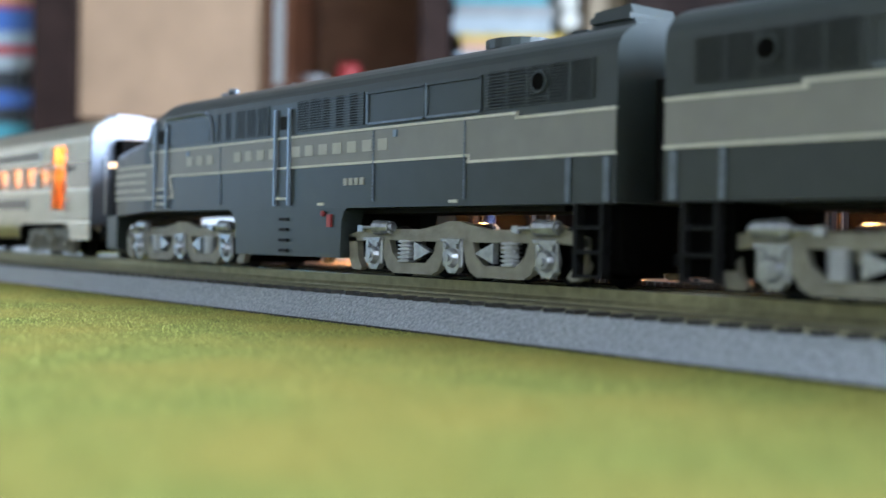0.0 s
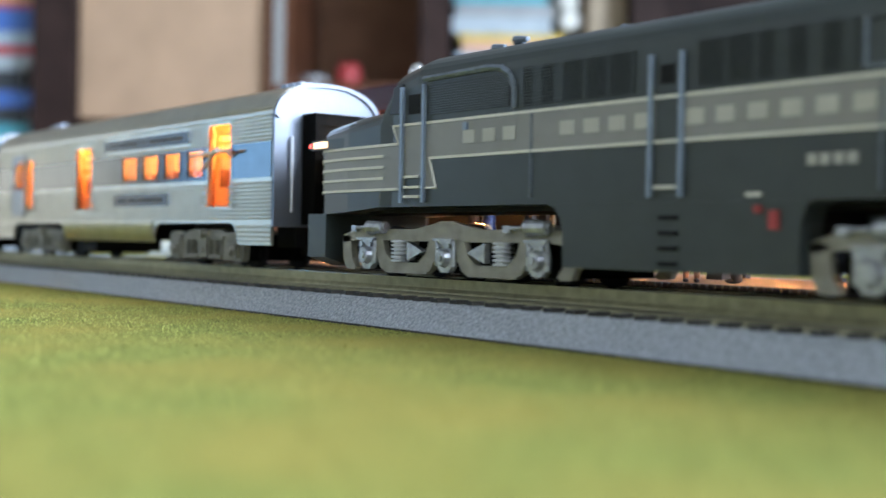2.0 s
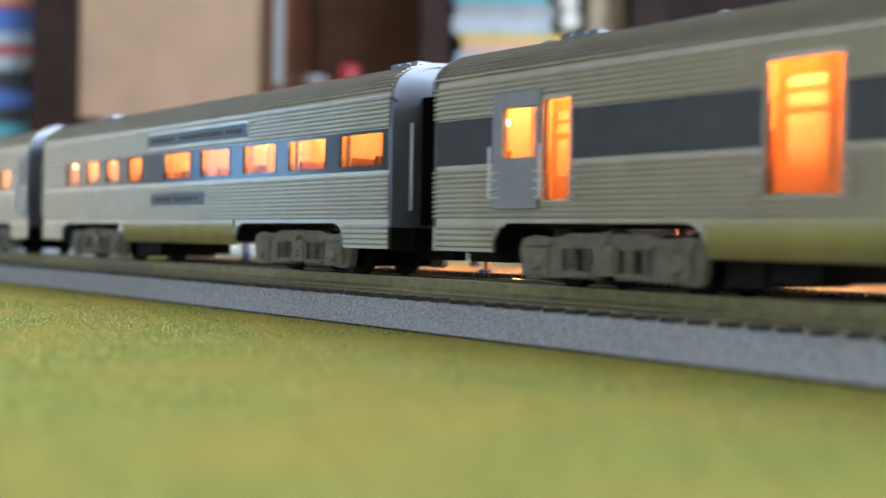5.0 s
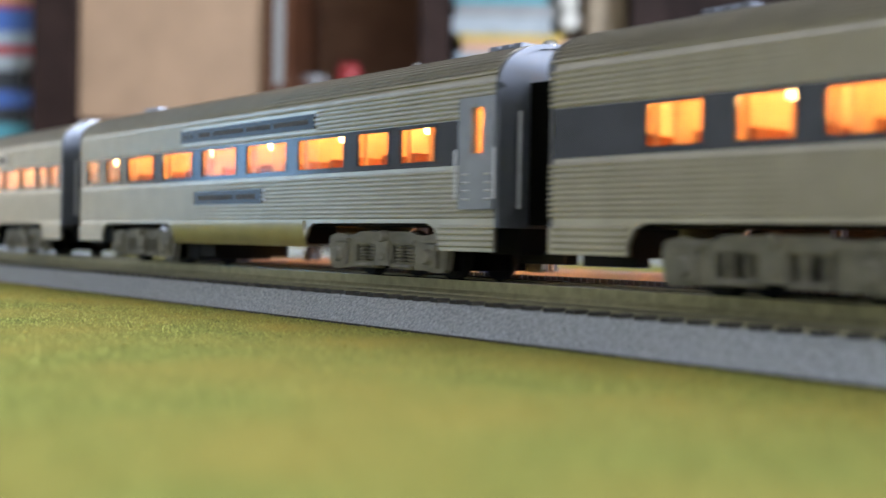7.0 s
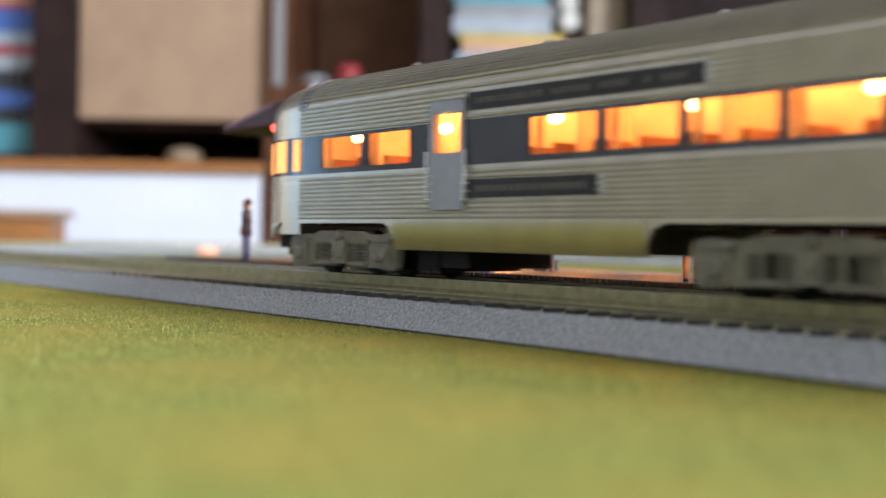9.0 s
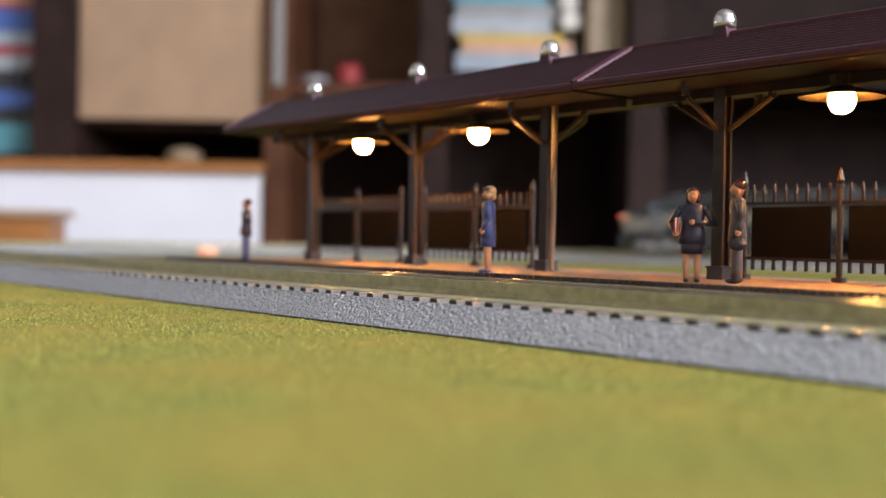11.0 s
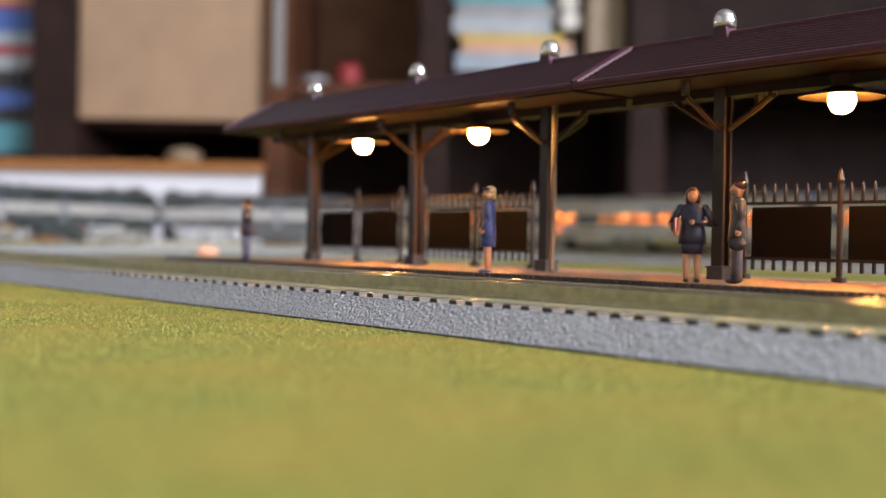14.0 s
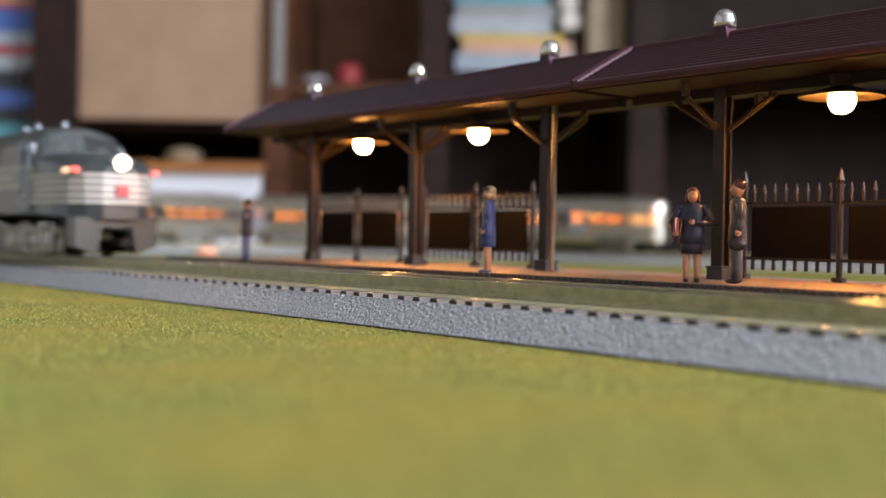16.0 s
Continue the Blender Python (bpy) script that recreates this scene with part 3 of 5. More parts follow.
            part("stripe_line", bm, "cream", tip)
        for r in (0.0695, 0.1775):
            side(r, r + 0.0013, 0.0442, 0.0458, 0.0007, "hand_rail", "latch")
        # name along the stripe, letter by letter as plain bars
        for r0, count, wide in ((0.0735, 7, 0.0046), (0.1252, 4, 0.0046), (0.1620, 3, 0.0046)):
            for k in range(count):
                a = r0 + k * 0.0066
                side(a, a + wide * 0.84, 0.0413, 0.0441, 0.00035, "lettering", "lettering_bar")
        for k in range(4):
            side(0.0905 - k * 0.0024, 0.0921 - k * 0.0024, 0.0332, 0.0350, 0.0003, "lettering", "number_bar")
        # panel joints, rivet strips
        for r in (0.0445, 0.0790, 0.1570):
            rv = boxed(o + r, o + r + 0.0004, *sorted((s * (W - 0.0005), s * (W + 0.0002))), 0.0290, 0.0465)
            for k in range(19):
                z = 0.0293 + k * 0.0009
                box(rv, o + r, o + r + 0.0004, *sorted((s * W, s * (W + 0.0005))), z, z + 0.00045)
            part("joint_strip", rv, "edge", body)
        side(0.0015, 0.0030, 0.0278, 0.0365, 0.0005, "edge", "corner_post")
        side(0.0120, 0.0132, 0.0278, 0.0368, 0.0005, "edge", "corner_post")
        # upper grilles and blank panels
        for r0, r1 in ((0.006, 0.038), (0.0835, 0.1145), (0.1295, 0.1600)):
            side(r0, r1, 0.0480, 0.0560, 0.00006, "black", "grille_back")
            bm = B()
            for k in range(12):
                z = 0.0481 + k * 0.00067
                lo, hi = sorted((s * (W - 0.0004), s * (W + 0.0005)))
                box(bm, o + r0, o + r1, lo, hi, z, z + 0.00026)
            r = r0
            while r < r1:
                lo, hi = sorted((s * (W - 0.0004), s * (W + 0.00022)))
                box(bm, o + r, o + r + (0.0028 if int(r * 1000) % 3 else 0.0008), lo, hi, 0.0480, 0.0560)
                r += 0.0062
            part("grille", bm, "loco_grey", body)
        for r0, r1 in ((0.0395, 0.0580), (0.0595, 0.0815)):
            side(r0, r1, 0.0482, 0.0550, 0.0002, "loco_grey", "blank_panel")
            # front and lower edges paler, the other two in body colour
            side(r1, r1 + 0.0008, 0.0480, 0.0557, 0.0006, "edge", "panel_edge")
            side(r0 - 0.0005, r0, 0.0480, 0.0557, 0.0006, "loco_grey", "panel_edge")
            side(r0, r1, 0.0476, 0.0482, 0.0007, "edge", "panel_edge")
            side(r0, r1, 0.0551, 0.0557, 0.0007, "loco_grey", "panel_edge")
        bm = B()
        rod(bm, (o + 0.021, s * (W - 0.001), 0.0525), (o + 0.021, s * (W + 0.0009), 0.0525), 0.0023, 18)
        ring = part("porthole", bm, "loco_grey", body)
        bm = B()
        rod(bm, (o + 0.021, s * (W - 0.001), 0.0525), (o + 0.021, s * (W + 0.0010), 0.0525), 0.0018, 18)
        part("pane", bm, "board", ring)
        # cab window under a curved drip strip
        panel = side(0.1640, 0.1915, 0.0484, 0.0556, 0.00012, "plate", "cab_panel")
        bm = B()
        for k in range(13):
            z = 0.0485 + k * 0.00055
            box(bm, o + 0.1642, o + 0.1913, *sorted((s * (W - 0.0003), s * (W + 0.00035))), z, z + 0.00034)
        part("louvre", bm, "loco_grey", panel)
        bm = B()
        pts = [(0.1625, 0.0478), (0.1627, 0.0520), (0.1640, 0.0550), (0.1668, 0.0566), (0.1710, 0.0571), (0.1935, 0.0567)]
        for (ra, za), (rb, zb) in zip(pts, pts[1:]):
            rod(bm, (o + ra, s * (W + 0.0001), za), (o + rb, s * (W + 0.0001), zb), 0.00075, 6)
        part("drip_strip", bm, "edge", body)
        # doors with bright hand rails and steps
        for r0, r1, zt in ((0.1178, 0.1250, 0.0545), (0.1927, 0.2010, 0.0555)):
            door = side(r0 + 0.0008, r1 - 0.0008, 0.0290, zt - 0.001, 0.00022, "loco_grey", "door")
            part("pane", boxed(o + r0 + 0.0020, o + r1 - 0.0020, min(s * (W - 0.0003), s * (W + 0.0004)), max(s * (W - 0.0003), s * (W + 0.0004)), 0.0490, zt - 0.002),
                 "black", door)
            for r in (r0, r1):
                bm = B()
                lo, hi = sorted((s * (W + 0.0002), s * (W + 0.0011)))
                box(bm, o + r - 0.00036, o + r + 0.00036, lo, hi, 0.0285, zt)
                part("hand_rail", bm, "hand_rail", door, "pale bare hand rail")
            if r0 > 0.15:
                part("stripe_panel", boxed(o + r0 + 0.0008, o + r1 - 0.0008, *sorted((s * (W - 0.0003), s * (W + 0.0003))), 0.0346, 0.0467), "stripe_grey", door)
                part("stripe_line", boxed(o + r0, o + r1, *sorted((s * (W - 0.0003), s * (W + 0.0005))), 0.0464, 0.0470), "cream", door)
            for z in ((0.0342, 0.0318, 0.0296) if r0 > 0.15 else (0.0300,)):
                part("step", boxed(o + r0 + 0.0012, o + r1 - 0.0012, min(s * W, s * (W + 0.001)), max(s * W, s * (W + 0.001)), z, z + 0.0006), "cream", door)
        # side windscreen pane
        bm = B()
        prism(bm, [(o + 0.2018, 0.0496), (o + 0.2066, 0.0496), (o + 0.2052, 0.0558), (o + 0.2018, 0.0564)], s * (W - 0.0022), s * (W + 0.0001), "y")
        part("quarter_window", bm, "band", body)
        # number box and marker
        bm = B()
        prism(bm, [(o + 0.2270, 0.0428), (o + 0.2435, 0.0428), (o + 0.2425, 0.0453), (o + 0.2270, 0.0453)], s * (W - 0.0080), s * 0.0176, "y")
        nb = part("number_box", bm, "loco_grey", body)
        bm = B()
        box(bm, o + 0.2352, o + 0.2412, min(s * 0.0150, s * 0.0180), max(s * 0.0150, s * 0.0180), 0.0432, 0.0448)
        part("number_board", bm, "number", nb, "glowing warm number board")
        bm = B()
        rod(bm, (o + 0.2415, s * 0.0166, 0.0440), (o + 0.2448, s * 0.0160, 0.0440), 0.0009, 10)
        part("marker_lamp", bm, "marker", nb, "small red marker lamp")
        # tank skirt between the trucks
        bm = B()
        prism(bm, [(o + 0.0905, 0.0277), (o + 0.1530, 0.0277), (o + 0.1505, 0.0268), (o + 0.1490, 0.0250), (o + 0.1482, 0.0220), (o + 0.1480, 0.0150), (o + 0.0938, 0.0150), (o + 0.0934, 0.0240), (o + 0.0924, 0.0268)],
              s * 0.0120, s * (W - 0.0002), "y")
        sk = part("tank_skirt", bm, "loco_grey", t)
        for k in range(4):
            part("step", boxed(o + 0.1188, o + 0.1230, min(s * (W - 0.0004), s * (W + 0.0004)), max(s * (W - 0.0004), s * (W + 0.0004)), 0.0160 + k * 0.0028, 0.0168 + k * 0.0028),
                 "black", sk)
        bm = B()
        rod(bm, (o + 0.1015, s * (W - 0.0004), 0.0262), (o + 0.1015, s * (W + 0.0006), 0.0262), 0.0007, 8)
        box(bm, o + 0.0975, o + 0.0993, min(s * (W - 0.0004), s * (W + 0.0004)), max(s * (W - 0.0004), s * (W + 0.0004)), 0.0228, 0.0260)
        part("filler_cap", bm, "book_red", sk, "small red fuel filler")
        # ladder at the rear
        bm = B()
        for r in (0.0035, 0.0105):
            box(bm, o + r, o + r + 0.0010, min(s * 0.0160, s * 0.0182), max(s * 0.0160, s * 0.0182), 0.0130, 0.0277)
        for z in (0.0130, 0.0178, 0.0226):
            box(bm, o + 0.0035, o + 0.0115, min(s * 0.0155, s * 0.0184), max(s * 0.0155, s * 0.0184), z, z + 0.0007)
        part("ladder", bm, "black", t)
        for k, r in enumerate((0.0470, 0.1010)):
            side(r, r + 0.0030, 0.0283, 0.0290, 0.0003, "cream", "stencil_bar")
    # windscreen
    for s in (-1, 1):
        bm = B()
        v = [(o + 0.2106, s * 0.0012, 0.0534), (o + 0.2103, s * 0.0155, 0.0520), (o + 0.2075, s * 0.0138, 0.0584), (o + 0.2077, s * 0.0012, 0.0602)]
        lo = [bm.verts.new(p) for p in v]
        hi = [bm.verts.new((p[0] - 0.0030, p[1], p[2] - 0.0008)) for p in v]
        bm.faces.new(lo)
        bm.faces.new(hi[::-1])
        for k in range(4):
            bm.faces.new((lo[k], hi[k], hi[(k + 1) % 4], lo[(k + 1) % 4]))
        part("windscreen", bm, "band", body)
    # roof gear
    bm = B()
    lathe(bm, [(0.0085, 0), (0.0085, 0.0022), (0.0074, 0.0024), (0.0074, 0.0012), (0.0, 0.0010)], 24, (o + 0.047, 0, 0.0636))
    part("fan_ring", bm, "loco_grey", t)
    bm = B()
    prism(bm, [(o + 0.006, 0.0630), (o + 0.019, 0.0630), (o + 0.0180, 0.0676), (o + 0.0080, 0.0682)], -0.0065, 0.0065, "y")
    box(bm, o + 0.0070, o + 0.0180, -0.0078, 0.0078, 0.0650, 0.0662)
    part("exhaust_hood", bm, "loco_grey", t)
    bm = B()
    box(bm, o + 0.0225, o + 0.0270, -0.004, 0.004, 0.0630, 0.0652)
    part("hatch", bm, "loco_grey", t)
    for r, y in ((0.170, -0.005), (0.176, 0.004), (0.188, 0.0), (0.150, -0.003)):
        bm = B()
        rod(bm, (o + r, y, 0.0630), (o + r, y, 0.0655), 0.0006, 8)
        rod(bm, (o + r - 0.0014, y, 0.0655), (o + r + 0.0026, y, 0.0655), 0.0006, 8, 0.0012)
        part("horn", bm, "edge", t, "small grey horn")
    # nose lamp, pilot, coupler, rear door
    bm = B()
    lathe(bm, [(0.0026, 0), (0.0025, 0.0007), (0.0015, 0.0013), (0.0, 0.0015)], 16)
    for v in bm.verts:
        v.co = Vector((o + 0.2478 + v.co.z, v.co.x, 0.0470 + v.co.y))
    part("headlight", bm, "headlight", t, "round warm white headlight")
    bm = B()
    lathe(bm, [(0.0032, -0.003), (0.0032, 0.0022), (0.0028, 0.0024), (0.0027, 0.0)], 16)
    for v in bm.verts:
        v.co = Vector((o + 0.2475 + v.co.z, v.co.x, 0.0470 + v.co.y))
    part("lamp_rim", bm, "bright", t)
    part("nose_badge", boxed(o + 0.2483, o + 0.2501, -0.0024, 0.0024, 0.0340, 0.0382), "book_red", t, "small red badge on the nose")
    bm = B()
    prism(bm, [(-0.0165, 0.0262), (-0.0165, 0.0150), (-0.009, 0.0128), (-0.0075, 0.0128), (-0.0062, 0.0222), (0.0062, 0.0222), (0.0075, 0.0128), (0.009, 0.0128),
               (0.0165, 0.0150), (0.0165, 0.0262)], o + 0.2370, o + 0.2455)
    part("pilot", bm, "loco_grey", t)
    for e, d in ((o + 0.2465, 1), (o, -1)):
        bm = B()
        box(bm, min(e, e + d * 0.007), max(e, e + d * 0.007), -0.0018, 0.0018, 0.0155, 0.0180)
        box(bm, min(e + d * 0.005, e + d * 0.0085), max(e + d * 0.005, e + d * 0.0085), -0.0020, 0.0020, 0.0152, 0.0182)
        part("coupler", bm, "black", t)
    bm = B()
    box(bm, o - 0.0045, o + 0.001, -0.0075, 0.0075, 0.0285, 0.0520)
    part("diaphragm", bm, "black", t)
    bm = B()
    prism(bm, [(-0.0150, 0.0275), (-0.0150, 0.0168), (-0.0120, 0.0140), (0.0120, 0.0140), (0.0150, 0.0168), (0.0150, 0.0275)], o + 0.0015, o + 0.0125)
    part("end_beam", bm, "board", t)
    bm = B()
    box(bm, o + 0.02, o + 0.226, -0.0120, 0.0120, 0.0264, 0.0282)
    box(bm, o + 0.1, o + 0.144, -0.0125, 0.0125, 0.0152, 0.0270)
    part("underframe", bm, "black", t)
    loco_truck(t, o + 0.0514)
    loco_truck(t, o + 0.1880)
    return t


def car_truck(parent, x):
    """Four-wheel passenger truck: a rounded slab frame with two deep spring pockets and drop ends."""
    bm = B()
    for s in (-1, 1):
        lo, hi = sorted((s * 0.0140, s * 0.0160))
        cells(bm, -0.0150, 0.0150, 0.0128, 0.0210, [(-0.0120, -0.0032, 0.0142, 0.0186), (0.0032, 0.0120, 0.0142, 0.0186), (-0.0026, 0.0026, 0.0128, 0.0136)], lo, hi)
        for d in (-1, 1):
            prism(bm, [(d * 0.0150, 0.0208), (d * 0.0205, 0.0214), (d * 0.0238, 0.0206), (d * 0.0245, 0.0185), (d * 0.0236, 0.0132), (d * 0.0222, 0.0124), (d * 0.0190, 0.0124), (d * 0.0150, 0.0130)], lo, hi, "y")
        prism(bm, [(-0.0130, 0.0209), (0.0130, 0.0209), (0.0105, 0.0218), (-0.0105, 0.0218)], lo, hi, "y")
    box(bm, -0.020, 0.020, -0.005, 0.005, 0.017, 0.0205)
    box(bm, -0.003, 0.003, -0.0142, 0.0142, 0.0165, 0.0205)
    f = part("truck", bm, "car_truck", parent, "weathered grey four-wheel truck frame")
    f.location = (x, 0, 0)
    # near-black filler that puts the dark interior shade behind the side frames
    part("gear_case", boxed(-0.0205, 0.0205, -0.0122, 0.0122, 0.0128, 0.0206), "board", f)
    for s in (-1, 1):
        lo, hi = sorted((s * 0.0158, s * 0.0171))
        for c in (-0.0185, 0.0185):
            bm = B()
            box(bm, c - 0.0029, c + 0.0029, lo, hi, 0.0134, 0.0188)
            box(bm, c - 0.0036, c + 0.0036, lo, hi, 0.0193, 0.0201)
            rod(bm, (c, s * 0.0166, 0.0160), (c, s * 0.0184, 0.0160), 0.0022, 14, 0.0015)
            part("journal_box", bm, "car_truck", f)
        for c in (-0.0099, -0.0054, 0.0054, 0.0099):
            bm = B()
            coil(bm, c, s * 0.0146, 0.0140, 0.0188, 0.0017)
            part("spring", bm, "car_truck", f)
        bm = B()
        prism(bm, [(-0.0028, 0.0136), (0.0028, 0.0136), (0.0022, 0.0172), (0.0030, 0.0196), (-0.0030, 0.0196), (-0.0022, 0.0172)], lo, hi, "y")
        rod(bm, (0, s * 0.0160, 0.0206), (0, s * 0.0180, 0.0206), 0.0017, 12, 0.0012)
        rod(bm, (0, s * 0.0160, 0.0158), (0, s * 0.0178, 0.0158), 0.0010, 10)
        part("bolster", bm, "car_truck", f)
        bm = B()
        for c in (-0.0076, 0.0076):
            box(bm, c - 0.0046, c + 0.0046, *sorted((s * 0.0158, s * 0.0166)), 0.0190, 0.0198)
            rod(bm, (c - 0.0040, s * 0.0165, 0.0134), (c + 0.0040, s * 0.0165, 0.0134), 0.0005, 8)
        part("brake_rigging", bm, "car_truck", f)
    for c in (-0.0165, 0.0165):
        wheelset("wheelset", c, 0.0053, f)
    return f


CAR = 0.2336
CW, SKIRT, SILL, EAVE, TOP = 0.0175, 0.0176, 0.0238, 0.0535, 0.0633
BAND0, BAND1 = 0.0366, 0.0466
ROUND = 0.030


def flute(bm, x0, x1, z, tall, deep, s, gaps):
    """A half-round rib along x on the side s, broken at the gaps."""
    runs, start = [], x0
    for a, b in sorted(gaps):
        if a > start:
            runs.append((start, min(a, x1)))
        start = max(start, b)
    if start < x1:
        runs.append((start, x1))
    prof = [(CW - 0.0001 + deep * math.sin(math.pi * k / 6), z + tall / 2 - tall / 2 * math.cos(math.pi * k / 6)) for k in range(7)]
    for a, b in runs:
        lo = [bm.verts.new((a, s * y, q)) for y, q in prof]
        hi = [bm.verts.new((b, s * y, q)) for y, q in prof]
        for k in range(6):
            bm.faces.new((lo[k], lo[k + 1], hi[k + 1], hi[k]))


def passenger_car(label, windows, doors, plates, length=CAR, rounded=False, name="passenger_car", leaves=(), hook=False):
    """Fluted car. Openings are told in metres from the front end: windows (a, b), doors (a, b, floor, top), plates (a, b, low, high)."""
    t = thing(name, label, "railway carriage", "train")
    h = length / 2
    back = -h + (ROUND if rounded else 0.0)

    def at(a):
        return h - a
    holes = [(at(b), at(a), 0.0374, 0.0462) for a, b in windows]
    holes += [(at(b), at(a), z0, z1) for a, b, z0, z1 in doors]
    cut = [(h - 0.0768, h - 0.0203, SKIRT, SILL), (h - 0.2128, h - 0.1563, SKIRT, SILL)]
    for s in (-1, 1):
        lo, hi = sorted((s * (CW - 0.0009), s * CW))
        bm = B()
        cells(bm, back, h - 0.0012, SKIRT, EAVE, holes + cut + [(h - 0.1563, h - 0.0768, SKIRT, SILL)], lo, hi)
        side = part("side", bm, "steel", t)
        for e, d in ((h - 0.0771, 1), (h - 0.1560, -1), (h - 0.0203, -1), (h - 0.2128, 1)):
            bm = B()
            prism(bm, [(e - d * 0.0001, SILL), (e + d * 0.0042, SILL), (e + d * 0.0016, SILL - 0.0012), (e - d * 0.0001, SILL - 0.0042)], lo, hi, "y")
            part("skirt_corner", bm, "steel", side)
        lo, hi = sorted((s * CW, s * (CW + 0.00018)))
        bm = B()
        cells(bm, back + 0.001, h - 0.0015, BAND0, BAND1, holes, lo, hi)
        part("window_band", bm, "band", side, "glossy dark band between the windows")
        # flutes, broken at openings and plates
        bm = B()
        z = SILL + 0.0010
        stops = [(p[0] - 0.0008, p[1] + 0.0008, p[2], p[3]) for p in holes]
        stops += [(at(b) - 0.001, at(a) + 0.001, z0, z1) for a, b, z0, z1 in plates]
        while z < EAVE:
            if not (BAND0 - 0.0010 < z < BAND1 - 0.0002):
                flute(bm, back, h - 0.0012, z, 0.00086, 0.00050, s, [(a, b) for a, b, c, d in stops if c - 0.0004 < z + 0.0007 and d + 0.0002 > z])
            z += 0.0011
        for k in range(4):
            zz = SKIRT + 0.0008 + k * 0.0013
            for xa, xb in ((h - 0.0203, h - 0.0012), (-h + 0.0012, h - 0.2128)):
                if xa >= back - 0.001:
                    flute(bm, xa, xb, zz, 0.0010, 0.0004, s, [])
        tagged(part("fluting", bm, "steel", side, "", True), kind="stuff")
        bm = B()
        curve = [(CW + 0.0006 - 0.0015 * (k / 10) ** 2, SILL + 0.0009 - 0.0072 * k / 10) for k in range(11)]
        prism(bm, [(s * y, z) for y, z in curve] + [(s * (y - 0.0006), z) for y, z in reversed(curve)], h - 0.1560, h - 0.0771)
        part("skirt_panel", bm, "steel", side)
        # windows: pane, and a blind half way down here and there
        for k, (a, b) in enumerate(windows):
            pane = part("pane", boxed(at(b), at(a), min(s * (CW - 0.0006), s * (CW - 0.0004)), max(s * (CW - 0.0006), s * (CW - 0.0004)), 0.0374, 0.0462), "glass", side)
            pane.visible_shadow = False
            fr = B()
            lo2, hi2 = sorted((s * (CW - 0.0004), s * (CW + 0.0003)))
            cells(fr, at(b), at(a), 0.0374, 0.0462, [(at(b) + 0.0005, at(a) - 0.0005, 0.0379, 0.0457)], lo2, hi2)
            part("window_frame", fr, "band", pane)
        for a, b, z0, z1 in doors:
            fr = B()
            lo2, hi2 = sorted((s * (CW - 0.0012), s * (CW + 0.0003)))
            cells(fr, at(b) - 0.0006, at(a) + 0.0006, z0 - 0.0006, z1 + 0.0006, [(at(b), at(a), z0, z1)], lo2, hi2)
            df = part("door_frame", fr, "steel", side)
            if z0 < 0.03:
                lf = B()
                xa, xb, wd, ht = at(b), at(a), b - a, z1 - z0
                panes = [(xa + wd * 0.16, xb - wd * 0.30, z0 + ht * f0, z0 + ht * f1) for f0, f1 in ((0.24, 0.60), (0.66, 0.76), (0.80, 0.88))]
                cells(lf, xa, xb, z0, z1, panes, *sorted((s * (CW - 0.0026), s * (CW - 0.0020))))
                part("door_leaf", lf, "amber", df, "amber panelled door leaf lit from behind")
            for e in (at(b) - 0.0014, at(a) + 0.0014):
                for q in range(4):
                    zq = 0.0290 + q * 0.0018
                    bm = B()
                    rod(bm, (e - 0.0011, s * (CW + 0.0008), zq), (e + 0.0011, s * (CW + 0.0008), zq), 0.0003, 6)
                    part("grab_iron", bm, "bright", df)
        for a, b in leaves:
            lo2, hi2 = sorted((s * (CW - 0.0003), s * (CW + 0.0009)))
            bm = B()
            cells(bm, at(b), at(a), 0.0268, 0.0512, [(x0 + 0.0004, x1 - 0.0004, z0, z1) for x0, x1, z0, z1 in holes], lo2, hi2)
            leaf = part("door_leaf", bm, "leaf", side, "plain grey door leaf")
            for e in (at(b) - 0.0008, at(a) + 0.0008):
                bm = B()
                rod(bm, (e, s * (CW + 0.0011), 0.0290), (e, s * (CW + 0.0011), 0.0400), 0.0003, 6)
                part("grab_iron", bm, "bright", leaf)
        if hook and s < 0:
            bm = B()
            y = s * (CW + 0.0026)
            rod(bm, (at(0.0205), y, 0.0448), (at(0.0460), y + 0.0004, 0.0440), 0.0005, 8)
            rod(bm, (at(0.0300), y, 0.0446), (at(0.0440), s * CW, 0.0395), 0.0004, 8)
            rod(bm, (at(0.0235), y, 0.0447), (at(0.0235), s * CW, 0.0430), 0.0004, 8)
            rod(bm, (at(0.0320), y, 0.0440), (at(0.0280), y, 0.0452), 0.0009, 8)
            part("mail_hook", bm, "bright", side, "folded silver mail hook")
        for a, b, z0, z1 in plates:
            lo2, hi2 = sorted((s * CW, s * (CW + 0.0005)))
            pl = part("name_plate", boxed(at(b), at(a), lo2, hi2, z0, z1), "plate", side, "dark plate with faint lettering")
            lo3, hi3 = sorted((s * (CW + 0.0004), s * (CW + 0.00062)))
            lt = B()
            x = at(b) + 0.003
            rng = random.Random(int(a * 10000))
            while x < at(a) - 0.004:
                wl = rng.uniform(0.0010, 0.0016)
                if rng.random() > 0.12:
                    box(lt, x, x + wl, lo3, hi3, z0 + (z1 - z0) * 0.33, z0 + (z1 - z0) * 0.66)
                x += wl + 0.0006
            part("lettering_bar", lt, "faint", pl)
            tab = B()
            for q in range(3):
                zq = z0 + (z1 - z0) * (0.2 + 0.3 * q)
                box(tab, at(a) + 0.0003, at(a) + 0.0022, lo2, hi2, zq, zq + 0.0006)
            part("plate_bracket", tab, "bright", pl)
